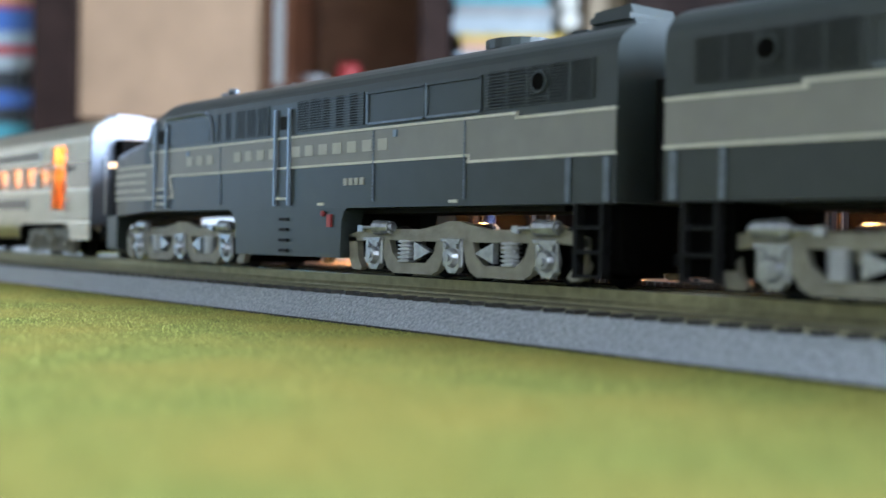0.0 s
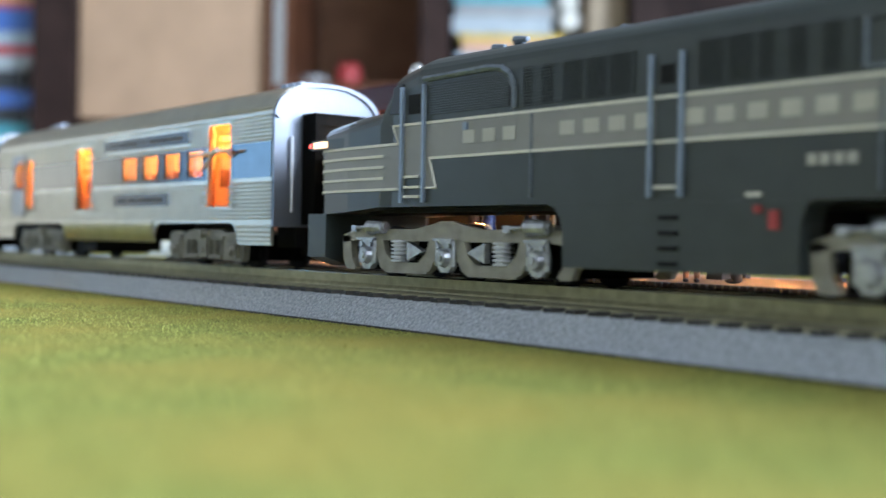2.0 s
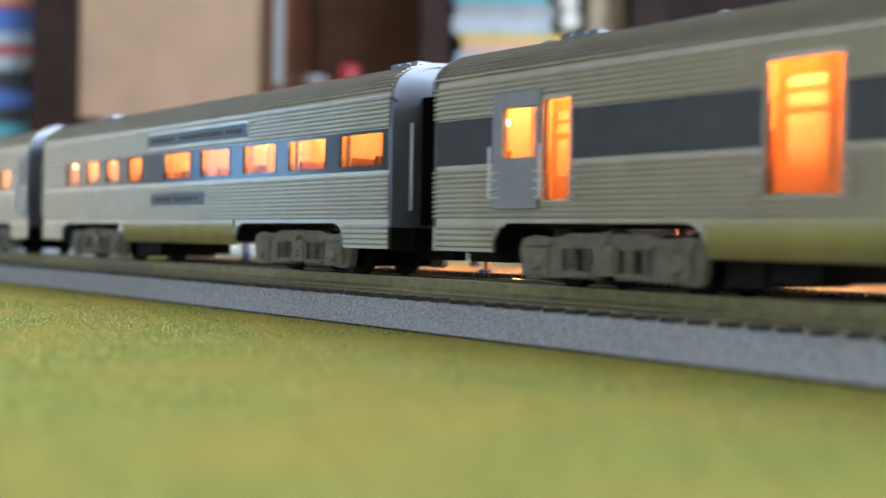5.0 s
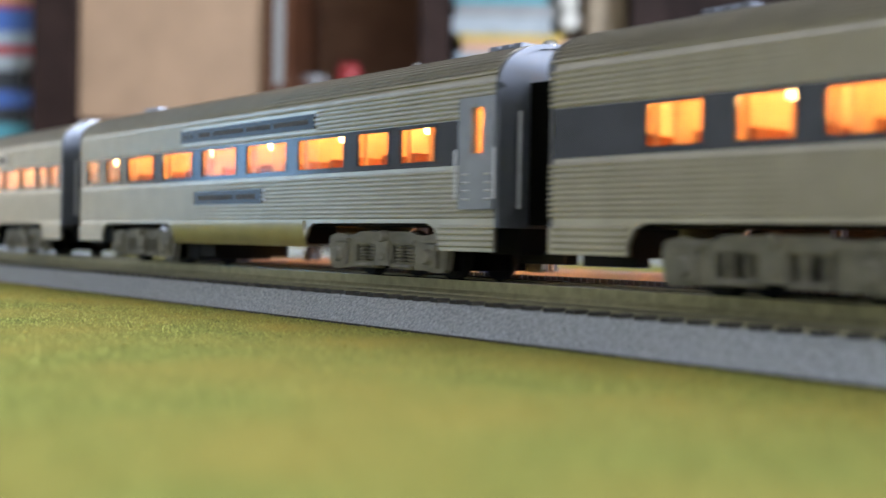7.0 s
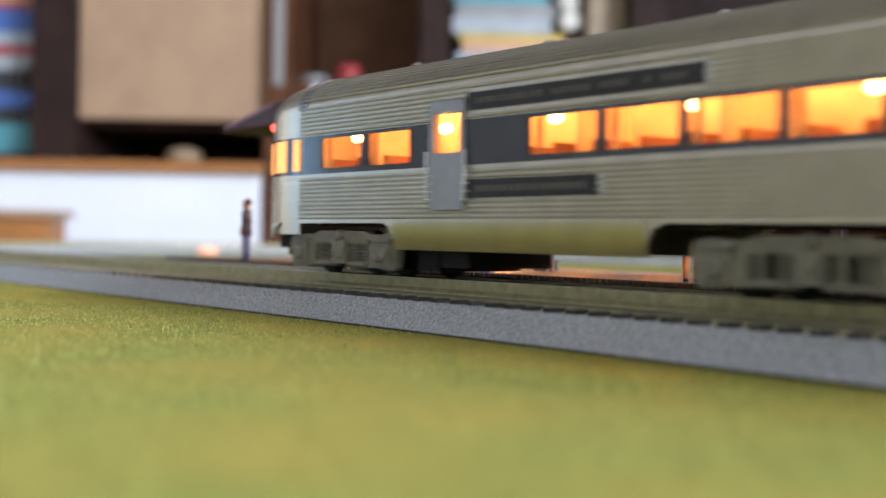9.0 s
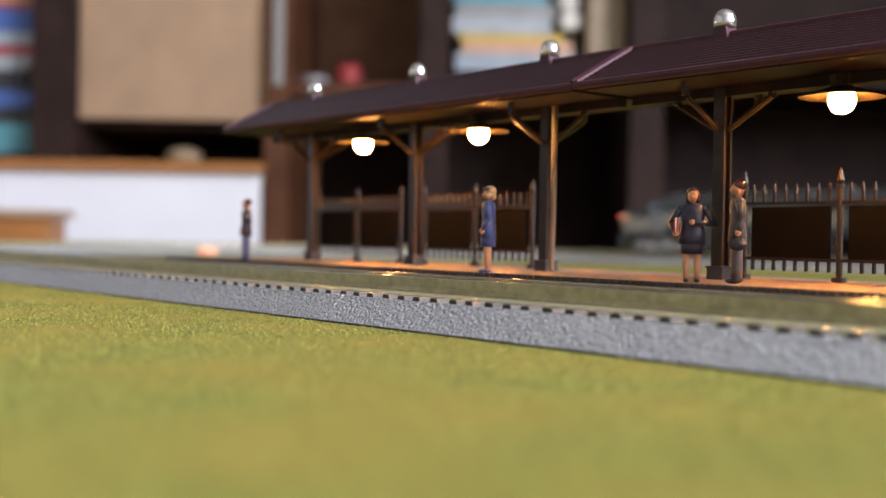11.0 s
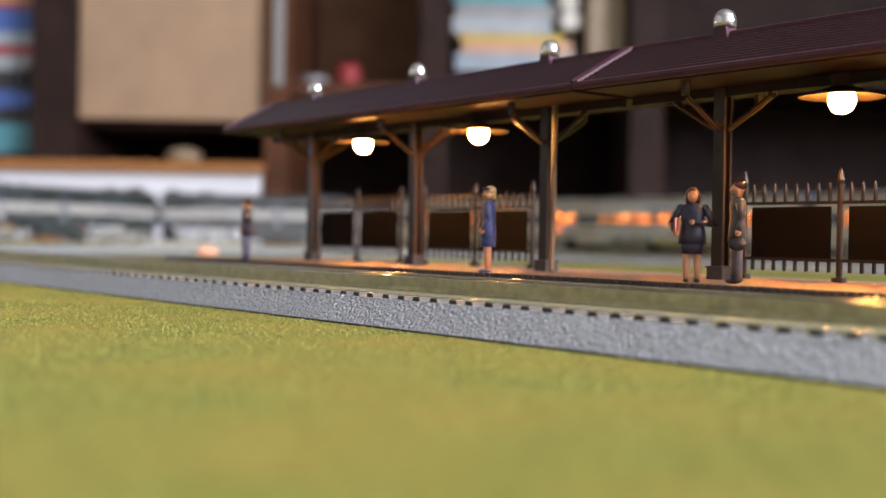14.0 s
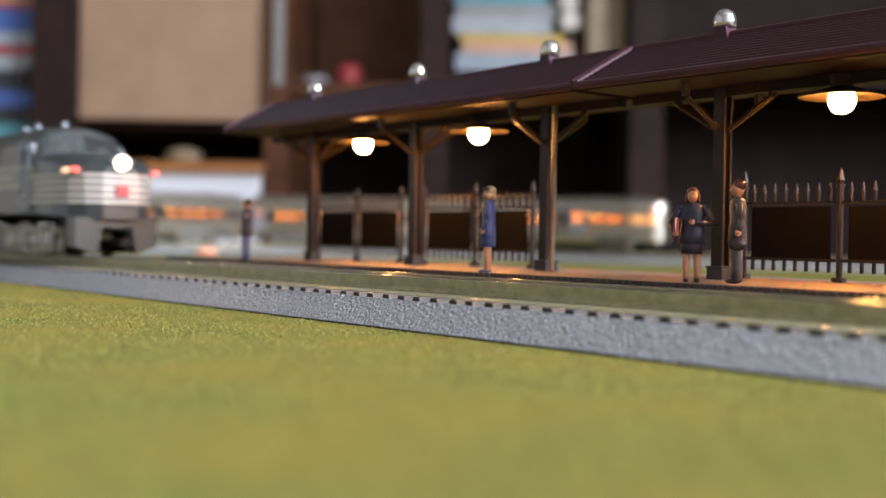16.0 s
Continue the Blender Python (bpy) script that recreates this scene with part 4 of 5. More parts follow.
    # arched roof with flutes
    def arch(w=CW, zs=EAVE, zt=TOP, n=12, power=2.15):
        pts = []
        for k in range(n * 2 + 1):
            a = math.pi * k / (2 * n)
            c, q = math.cos(a), math.sin(a)
            pts.append((w * math.copysign(abs(c) ** (2 / power), c), zs + (zt - zs) * q ** (2 / power)))
        return pts
    bm = B()
    outer, inner = arch(), arch(CW - 0.0009, EAVE, TOP - 0.0009)
    prism(bm, outer + inner[::-1], back, h - 0.0012)
    roof = part("roof", bm, "steel", t)
    bm = B()
    fine = arch(n=30)
    for k in range(3, len(fine) - 4, 2):
        (ya, za), (yb, zb) = fine[k], fine[k + 1]
        nx, nz = (ya + yb) / 2, (za + zb) / 2 - EAVE + 0.004
        ln = math.hypot(nx, nz)
        nx, nz = nx / ln * 0.0005, nz / ln * 0.0005
        prism(bm, [(ya, za), (yb, zb), (yb + nx, zb + nz), (ya + nx, za + nz)], back, h - 0.0014)
    tagged(part("roof_fluting", bm, "steel", roof), kind="stuff")
    for k, (a, y, big) in enumerate(((0.012, 0, 1), (0.050, 0.0, 0), (0.105, 0, 0), (0.150, 0.0, 0), (0.200, 0, 1))):
        if rounded and a > 0.17:
            continue
        bm = B()
        if big:
            for q in range(3):
                box(bm, at(a) - 0.006 + q * 0.004, at(a) - 0.003 + q * 0.004, y - 0.005, y + 0.005, TOP - 0.0005, TOP + 0.0014)
            part("roof_vent", bm, "white", roof, "white roof vent")
        else:
            lathe(bm, [(0.0032, 0), (0.0030, 0.0008), (0.0018, 0.0014), (0, 0.0016)], 14, (at(a), y, TOP - 0.0003))
            part("roof_vent", bm, "bright", roof, "small silver roof vent", True)
    # ends: bright plates with a dark gangway
    out = [(CW, SILL - 0.001)] + arch() + [(-CW, SILL - 0.001)]
    ends = [(h, 1)] if rounded else [(h, 1), (-h, -1)]
    for e, d in ends:
        bm = B()
        prism(bm, out, min(e, e - d * 0.0012), max(e, e - d * 0.0012))
        rim = [(p * 1.015, q + 0.0003) for p, q in out[1:-1]]
        prism(bm, rim + [(p * 0.94, q - 0.0007) for p, q in reversed(out[1:-1])], min(e - d * 0.0004, e + d * 0.0008), max(e - d * 0.0004, e + d * 0.0008))
        end = part("end", bm, "white", t, "pale shiny end plate")
        bm = B()
        lo, hi = sorted((e - d * 0.0004, e + d * 0.0068))
        prism(bm, [(-0.0085, 0.0235), (-0.0060, 0.0235), (-0.0060, 0.0512), (0.0060, 0.0512), (0.0060, 0.0235), (0.0085, 0.0235), (0.0085, 0.0545), (-0.0085, 0.0545)], lo, hi)
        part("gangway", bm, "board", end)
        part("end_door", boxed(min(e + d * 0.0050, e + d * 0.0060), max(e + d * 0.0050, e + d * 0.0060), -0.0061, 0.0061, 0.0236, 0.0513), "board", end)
        for y in (-0.0125, 0.0125):
            bm = B()
            rod(bm, (e + d * 0.0012, y, 0.0270), (e + d * 0.0012, y, 0.0480), 0.0004, 6)
            part("grab_iron", bm, "bright", end)
    if rounded:
        bm = B()
        rings = []
        for k in range(9):
            f = k / 8 * 0.97
            w = CW * (1 - f ** 2.6) ** 0.5
            w = max(w, 0.0052)
            drop = 0.004 * f ** 2
            rings.append((back - ROUND * f, [(w, SILL - 0.003)] + arch(w, EAVE - drop, TOP - drop) + [(-w, SILL - 0.003)]))
        loft(bm, rings)
        tail = part("tail", bm, "steel", t, "rounded fluted observation end")
        seg = []
        for k in range(9):
            f = k / 8 * 0.97
            seg.append((back - ROUND * f, max(CW * (1 - f ** 2.6) ** 0.5, 0.0052)))
        for s in (-1, 1):
            for k in range(8):
                (xa, wa), (xb, wb) = seg[k], seg[k + 1]
                dx, dw = xb - xa, wb - wa

                def slab(z0, z1, out_, mat, nm, inset=0.0):
                    bm = B()
                    n = Vector((dw, -dx)).normalized()
                    ax, aw = xa + dx * inset, wa + dw * inset
                    bx, bw = xb - dx * inset, wb - dw * inset
                    lo4 = [(ax, aw), (bx, bw), (bx + n.x * out_, bw + n.y * out_), (ax + n.x * out_, aw + n.y * out_)]
                    prism(bm, [(p, s * q) for p, q in lo4], z0, z1, "z")
                    return part(nm, bm, mat, tail)
                if k < 7:
                    slab(BAND0, BAND1, 0.0002, "band", "window_band")
                    # the tail is solid, so its windows are slabs that glow by themselves
                    if k in (0, 2, 3, 5, 6):
                        slab(0.0376, 0.0460, 0.00045, "window_glow", "lit_window", 0.08)
                for q in range(8):
                    slab(SILL + 0.001 + q * 0.00150, SILL + 0.0017 + q * 0.00150, 0.0003, "steel", "flute")
        for s in (-1, 1):
            bm = B()
            rod(bm, (back - ROUND * 0.75, s * 0.0112, 0.0510), (back - ROUND * 0.75 - 0.0014, s * 0.0118, 0.0510), 0.0013, 12)
            part("tail_lamp", bm, "marker", tail, "red tail lamp")
        bm = B()
        prism(bm, [(p * 1.01, q + 0.0005) for p, q in arch()] + [(p * 0.95, q - 0.0006) for p, q in reversed(arch())], back - 0.001, back + 0.0025)
        part("roof_band", bm, "white", tail, "white band over the roof")
    # inside: floor, a corridor wall, light strips, seats
    bm = B()
    box(bm, back + 0.001, h - 0.002, -CW + 0.001, CW - 0.001, 0.0250, 0.0262)
    part("floor", bm, "black", t)
    part("corridor_wall", boxed(back + 0.001, h - 0.002, -0.0006, 0.0006, 0.0262, 0.0600), "inside", t)
    for s in (-1, 1):
        bm = B()
        lo, hi = sorted((s * 0.006, s * 0.009))
        box(bm, back + 0.004, h - 0.004, lo, hi, 0.0552, 0.0558)
        part("light_strip", bm, "strip", t, "warm glowing ceiling light strip")
        x = back + 0.014
        while x < h - 0.012:
            bm = B()
            if not any(at(b) - 0.004 < x < at(a) + 0.004 for a, b, z0, z1 in doors):
                bmesh.ops.create_icosphere(bm, subdivisions=2, radius=0.0014, matrix=pose(x, s * 0.0090, 0.0464))
                part("bulb", bm, "bulb", t, "tiny glowing bulb", True)
            x += 0.037
        for a, b in windows:
            for e, d in ((at(b) + 0.0004, 1), (at(a) - 0.0004, -1)):
                bm = B()
                w_ = 0.0016 if b - a > 0.015 else 0.0010
                for q in range(3):
                    xa, xb = sorted((e + d * w_ * q / 3, e + d * w_ * (q + 1) / 3))
                    box(bm, xa, xb, *sorted((s * (CW - 0.0022 - 0.0003 * (q % 2)), s * (CW - 0.0018 - 0.0003 * (q % 2)))), 0.0368, 0.0470)
                bmesh.ops.remove_doubles(bm, verts=bm.verts[:], dist=0.00012)
                part("curtain", bm, "inside", t)
        x = back + 0.010
        k = 0
        while x < h - 0.010:
            bm = B()
            lo, hi = sorted((s * 0.004, s * 0.0145))
            if not any(at(b) - 0.008 < x < at(a) + 0.003 for a, b, z0, z1 in doors):
                box(bm, x, x + 0.0050, lo, hi, 0.0262, 0.0330)
                box(bm, x, x + 0.0012, lo, hi, 0.0262, 0.0405)
                part("seat", bm, "seat", t)
            if k % 3 == 1:
                bm = B()
                box(bm, x + 0.0085, x + 0.0089, *sorted((s * 0.001, s * 0.0160)), 0.0262, 0.0540)
                part("partition", bm, "inside", t)
            x += 0.0118
            k += 1
    # underneath
    bm = B()
    box(bm, back + 0.002, h - 0.002, -0.0125, 0.0125, 0.0232, 0.0252)
    part("underframe", bm, "black", t)
    for a, b, z in ((-0.0380, -0.0300, 0.0126), (-0.0290, -0.0190, 0.0136), (0.0060, 0.0090, 0.0180)):
        part("equipment_box", boxed(a, b, -0.0130, 0.0130, z, 0.0235), "black", t)
    for e, d in ((h, 1), (-h + (0.004 if rounded else 0), -1)):
        bm = B()
        box(bm, min(e - d * 0.01, e + d * 0.005), max(e - d * 0.01, e + d * 0.005), -0.0020, 0.0020, 0.0150, 0.0178)
        box(bm, min(e - d * 0.012, e - d * 0.002), max(e - d * 0.012, e - d * 0.002), -0.0090, 0.0090, 0.0170, 0.0230)
        part("coupler", bm, "black", t)
    car_truck(t, h - 0.0430)
    car_truck(t, h - (0.1803 if rounded else 0.1813))
    return t


lead = locomotive()
second = copy_thing(lead, Matrix.Identity(4))
tagged(second, "dark grey model diesel locomotive, coupled back to back", "locomotive", "train")
car_a = passenger_car("silver fluted model baggage and lounge car with lit doors", [(0.0416, 0.0528), (0.0572, 0.0691), (0.0734, 0.0855), (0.0895, 0.1019)],
                      [(0.0245, 0.0384, 0.0286, 0.0530), (0.1294, 0.1438, 0.0286, 0.0510), (0.1900, 0.1975, 0.0286, 0.0490), (0.1990, 0.2100, 0.0374, 0.0480)],
                      [(0.0515, 0.1170, 0.0485, 0.0524), (0.0660, 0.1080, 0.0293, 0.0334)], leaves=[(0.1985, 0.2125)], hook=True)
car_b = passenger_car("silver fluted model coach with nine glowing windows",
                      [(0.0030, 0.0225), (0.0285, 0.0475), (0.0535, 0.0725), (0.0800, 0.0990), (0.1050, 0.1245), (0.1408, 0.1523), (0.1594, 0.1717), (0.1768, 0.1890),
                       (0.1954, 0.2090)], [], [(0.0700, 0.1360, 0.0485, 0.0524), (0.0960, 0.1330, 0.0293, 0.0334)])
car_c = passenger_car("silver fluted model dining car with wide glowing windows",
                      [(0.0215, 0.0353), (0.0395, 0.0532), (0.0586, 0.0812), (0.0864, 0.1094), (0.1143, 0.1370), (0.1425, 0.1640), (0.1701, 0.1916), (0.1974, 0.2100),
                       (0.2149, 0.2270)], [(0.0037, 0.0085, 0.0390, 0.0490)], [(0.0726, 0.1500, 0.0485, 0.0524), (0.0998, 0.1406, 0.0293, 0.0334)], leaves=[(0.0010, 0.0125)])
car_d = passenger_car("silver fluted model observation car with rounded lit end",
                      [(0.0030, 0.0139), (0.0162, 0.0274), (0.0289, 0.0468), (0.0479, 0.0680), (0.0690, 0.0880), (0.0893, 0.1094), (0.1492, 0.1674), (0.1690, 0.1880)],
                      [(0.1301, 0.1403, 0.0395, 0.0485)], [(0.0638, 0.1284, 0.0485, 0.0524), (0.0893, 0.1284, 0.0293, 0.0334)], length=0.228, leaves=[(0.1295, 0.1415)], rounded=True, name="observation_car")
# thing, its leading end's place at the start, length, bogie distances from the leading end, facing
TRAIN = [(lead, 0.1108, LOCO, 0.0605, 0.1971, 1), (second, -0.1507, LOCO, 0.0514, 0.1880, -1), (car_a, -0.409, CAR, 0.0430, 0.1813, 1),
         (car_b, -0.659, CAR, 0.0430, 0.1813, 1), (car_c, -0.909, CAR, 0.0430, 0.1813, 1), (car_d, -1.161, 0.228, 0.0430, 0.1803, 1)]

# ---------------------------------------------------------------- station
PLAT = 0.0111
ROW = 0.060
platform = thing("platform", "long brown model station platform with ribbed dark edge", "platform")
for x0, x1 in ((-0.4260, -0.2193), (-0.2189, -0.0125)):
    part("slab", boxed(x0, x1, 0.0222, 0.0950, 0.0, PLAT), "platform", platform)
    part("edge_strip", boxed(x0, x1, 0.0205, 0.0221, 0.0, PLAT - 0.0012), "kerb", platform)
rib = boxed(-0.0007, 0.0007, 0.0200, 0.0228, PLAT - 0.0022, PLAT + 0.0003)
rib_mesh = mesh_of("edge_rib", rib, "kerb")
for k in range(int(0.412 / 0.0021)):
    ob = new("edge_rib", rib_mesh)
    ob.parent = platform
    ob.location = (-0.4250 + k * 0.0021, 0, 0)


def canopy(x0, x1):
    """One roof section on three posts: ribbed slopes, braces, domed vents."""
    mid = (x0 + x1) / 2
    c = thing("platform_canopy", "maroon ribbed model platform roof on dark posts", "canopy", "platform roofs")
    half, eave, ridge = 0.0218, 0.0618, 0.0733
    for s in (-1, 1):
        bm = B()
        prism(bm, [(ROW, ridge), (ROW + s * half, eave), (ROW + s * half, eave - 0.0012), (ROW, ridge - 0.0014)], x0, x1)
        slope = part("roof_slope", bm, "maroon", c)
        bm = B()
        for k in range(12):
            f = (k + 0.5) / 12
            y, z = ROW + s * half * f, ridge + (eave - ridge) * f
            prism(bm, [(y - s * 0.0005, z + 0.0001), (y - s * 0.0004, z + 0.0006), (y + s * 0.0004, z + 0.0004), (y + s * 0.0004, z - 0.0006)], x0 + 0.0008, x1 - 0.0008)
        part("roof_rib", bm, "maroon", slope)
        bm = B()
        rod(bm, (x0, ROW + s * half, eave - 0.0004), (x1, ROW + s * half, eave - 0.0004), 0.0011, 8)
        part("gutter", bm, "maroon", slope)
        for e in (x0 + 0.0006, x1 - 0.0006):
            bm = B()
            rod(bm, (e, ROW, ridge + 0.0006), (e, ROW + s * half, eave + 0.0004), 0.0009, 8)
            part("verge", bm, "maroon", slope)
    bm = B()
    rod(bm, (x0, ROW, ridge + 0.0002), (x1, ROW, ridge + 0.0002), 0.0010, 8)
    part("ridge_cap", bm, "maroon", c)
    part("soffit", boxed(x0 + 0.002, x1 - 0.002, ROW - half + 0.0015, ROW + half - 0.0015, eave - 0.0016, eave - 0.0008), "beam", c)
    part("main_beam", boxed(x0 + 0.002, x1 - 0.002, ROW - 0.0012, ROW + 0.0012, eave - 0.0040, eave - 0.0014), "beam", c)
    for x in (mid - 0.065, mid, mid + 0.065):
        bm = B()
        for y in (-0.0013, 0.0013):
            box(bm, x - 0.0017, x + 0.0017, ROW + y - 0.0004, ROW + y + 0.0004, PLAT, eave - 0.0014)
        box(bm, x - 0.0005, x + 0.0005, ROW - 0.0010, ROW + 0.0010, PLAT, eave - 0.0014)
        p = part("post", bm, "post", c)
        bm = B()
        lathe(bm, [(0.0035, 0.0), (0.0034, 0.0029), (0.0037, 0.0030), (0.0037, 0.0034), (0.0019, 0.0035)], 4, (x, ROW, PLAT))
        for v in bm.verts:
            d = Vector((v.co.x - x, v.co.y - ROW, 0))
            d.rotate(Euler((0, 0, math.pi / 4)))
            v.co.x, v.co.y = x + d.x, ROW + d.y
        part("post_base", bm, "kerb", p)
        for s in (-1, 1):
            for ax in (0, 1):
                bm = B()
                e = Vector((s * 0.0148, 0, 0)) if ax == 0 else Vector((0, s * 0.0148, 0))
                q = Vector((x, ROW, 0))
                top_, foot = q + e + Vector((0, 0, eave - 0.0050)), q + e * 0.12 + Vector((0, 0, eave - 0.0125))
                rod(bm, foot, top_, 0.00075, 6)
                rod(bm, top_, top_ + Vector((0, 0, 0.0036)), 0.0012, 6)
                part("brace", bm, "post", p)
        bm = B()
        prism(bm, [(x - 0.0026, ridge - 0.0022), (x + 0.0026, ridge - 0.0022), (x + 0.0019, ridge + 0.0022), (x - 0.0019, ridge + 0.0022)], ROW - 0.0022, ROW + 0.0022, "y")
        v_ = part("vent_base", bm, "maroon", c)
        bm = B()
        lathe(bm, [(0.0026, 0.0021), (0.0029, 0.0024), (0.0030, 0.0036), (0.0028, 0.0050), (0.0021, 0.0062), (0.0010, 0.0068), (0, 0.0069)], 18, (x, ROW, ridge))
        part("vent_dome", bm, "chrome", v_, "chromed domed roof vent", True)
    if x0 > -0.3:
        return c
    bm = B()
    x = mid + 0.065 + 0.0068
    rod(bm, (x, ROW - 0.004, eave - 0.002), (x, ROW - 0.004, PLAT + 0.0160), 0.0008, 8)
    rod(bm, (x, ROW - 0.004, PLAT + 0.0160), (x + 0.0042, ROW - 0.0085, PLAT + 0.0004), 0.0008, 8)
    part("drain_pipe", bm, "pipe", c, "pale brown bent drain pipe")
    return c


canopy(-0.4130, -0.2192)
canopy(-0.2188, -0.0250)


def pendant_lamp(x):
    p = thing("pendant_lamp", "glowing round pendant lamp under a flat shade", "lamp", "platform lamps")
    p.location = (x, ROW, 0.0)
    bm = B()
    rod(bm, (0, 0, 0.0604), (0, 0, 0.0560), 0.0030, 12, 0.0024)
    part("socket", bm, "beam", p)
    bm = B()
    lathe(bm, [(0.0020, 0.0575), (0.0060, 0.0562), (0.0098, 0.0552), (0.0098, 0.0548), (0.0058, 0.0556), (0.0020, 0.0566)], 28)
    part("shade", bm, "shade", p)
    bm = B()
    lathe(bm, [(0.0026, 0.0562), (0.0030, 0.0553), (0.0032, 0.0543), (0.0031, 0.0533), (0.0027, 0.0523), (0.0021, 0.0516), (0.0014, 0.0512), (0.0007, 0.0510), (0, 0.0510)], 28)
    part("globe", bm, "globe", p, "warm glowing glass globe", True)
    return p


for x in (-0.3480, -0.2832, -0.1530, -0.0880):
    pendant_lamp(x)


def fence(x0):
    """Two black-boarded bays of spiked railing between three posts."""
    f = thing("railing_fence", "dark spiked model railing with black boards", "fence", "platform fences")
    f.location = (x0, 0.077, PLAT)
    step = 0.0288
    for k in range(3):
        bm = B()
        x = k * step
        rod(bm, (x, 0, 0), (x, 0, 0.0012), 0.0019, 10)
        rod(bm, (x, 0, 0), (x, 0, 0.0240), 0.0008, 10)
        rod(bm, (x, 0, 0.0237), (x, 0, 0.0246), 0.0011, 10)
        rod(bm, (x, 0, 0.0246), (x, 0, 0.0256), 0.0006, 10, 0.0010)
        rod(bm, (x, 0, 0.0256), (x, 0, 0.0286), 0.0010, 10, 0.0002)
        part("fence_post", bm, "iron", f)
    for z in (0.0050, 0.0196):
        part("rail", boxed(0.0, 2 * step, -0.0004, 0.0004, z, z + 0.0008), "iron", f)
    for b in range(2):
        part("board", boxed(b * step + 0.0026, (b + 1) * step - 0.0026, -0.0003, 0.0003, 0.0056, 0.0190), "board", f)
        for k in range(8):
            x = b * step + (k + 0.9) * step / 8.8
            bm = B()
            box(bm, x - 0.00034, x + 0.00034, -0.0004, 0.0004, 0.0196, 0.0228)
            rod(bm, (x, 0, 0.0228), (x, 0, 0.0250), 0.0007, 6, 0.0002)
            box(bm, x - 0.00034, x + 0.00034, -0.0004, 0.0004, 0.0024, 0.0054)
            part("picket", bm, "iron", f)
    return f


for x in (-0.4045, -0.3330, -0.1924, -0.1300):
    fence(x)


# painted figures, each one plain shape
def ball(bm, at, r, sx=1.0, sy=1.0, sz=1.0):
    bmesh.ops.create_icosphere(bm, subdivisions=2, radius=1.0, matrix=Matrix.Translation(at) @ Matrix.Diagonal((r * sx, r * sy, r * sz, 1)))


def tube(bm, pts, ratio=1.0):
    """A soft limb or trunk through (x, y, z, radius)."""
    seg = 10
    rings = [[bm.verts.new((x + r * math.cos(2 * math.pi * k / seg), y + r * ratio * math.sin(2 * math.pi * k / seg), z)) for k in range(seg)] for x, y, z, r in pts]
    for a, b in zip(rings, rings[1:]):
        for k in range(seg):
            bm.faces.new((a[k], a[(k + 1) % seg], b[(k + 1) % seg], b[k]))
    bm.faces.new(rings[0][::-1])
    bm.faces.new(rings[-1])


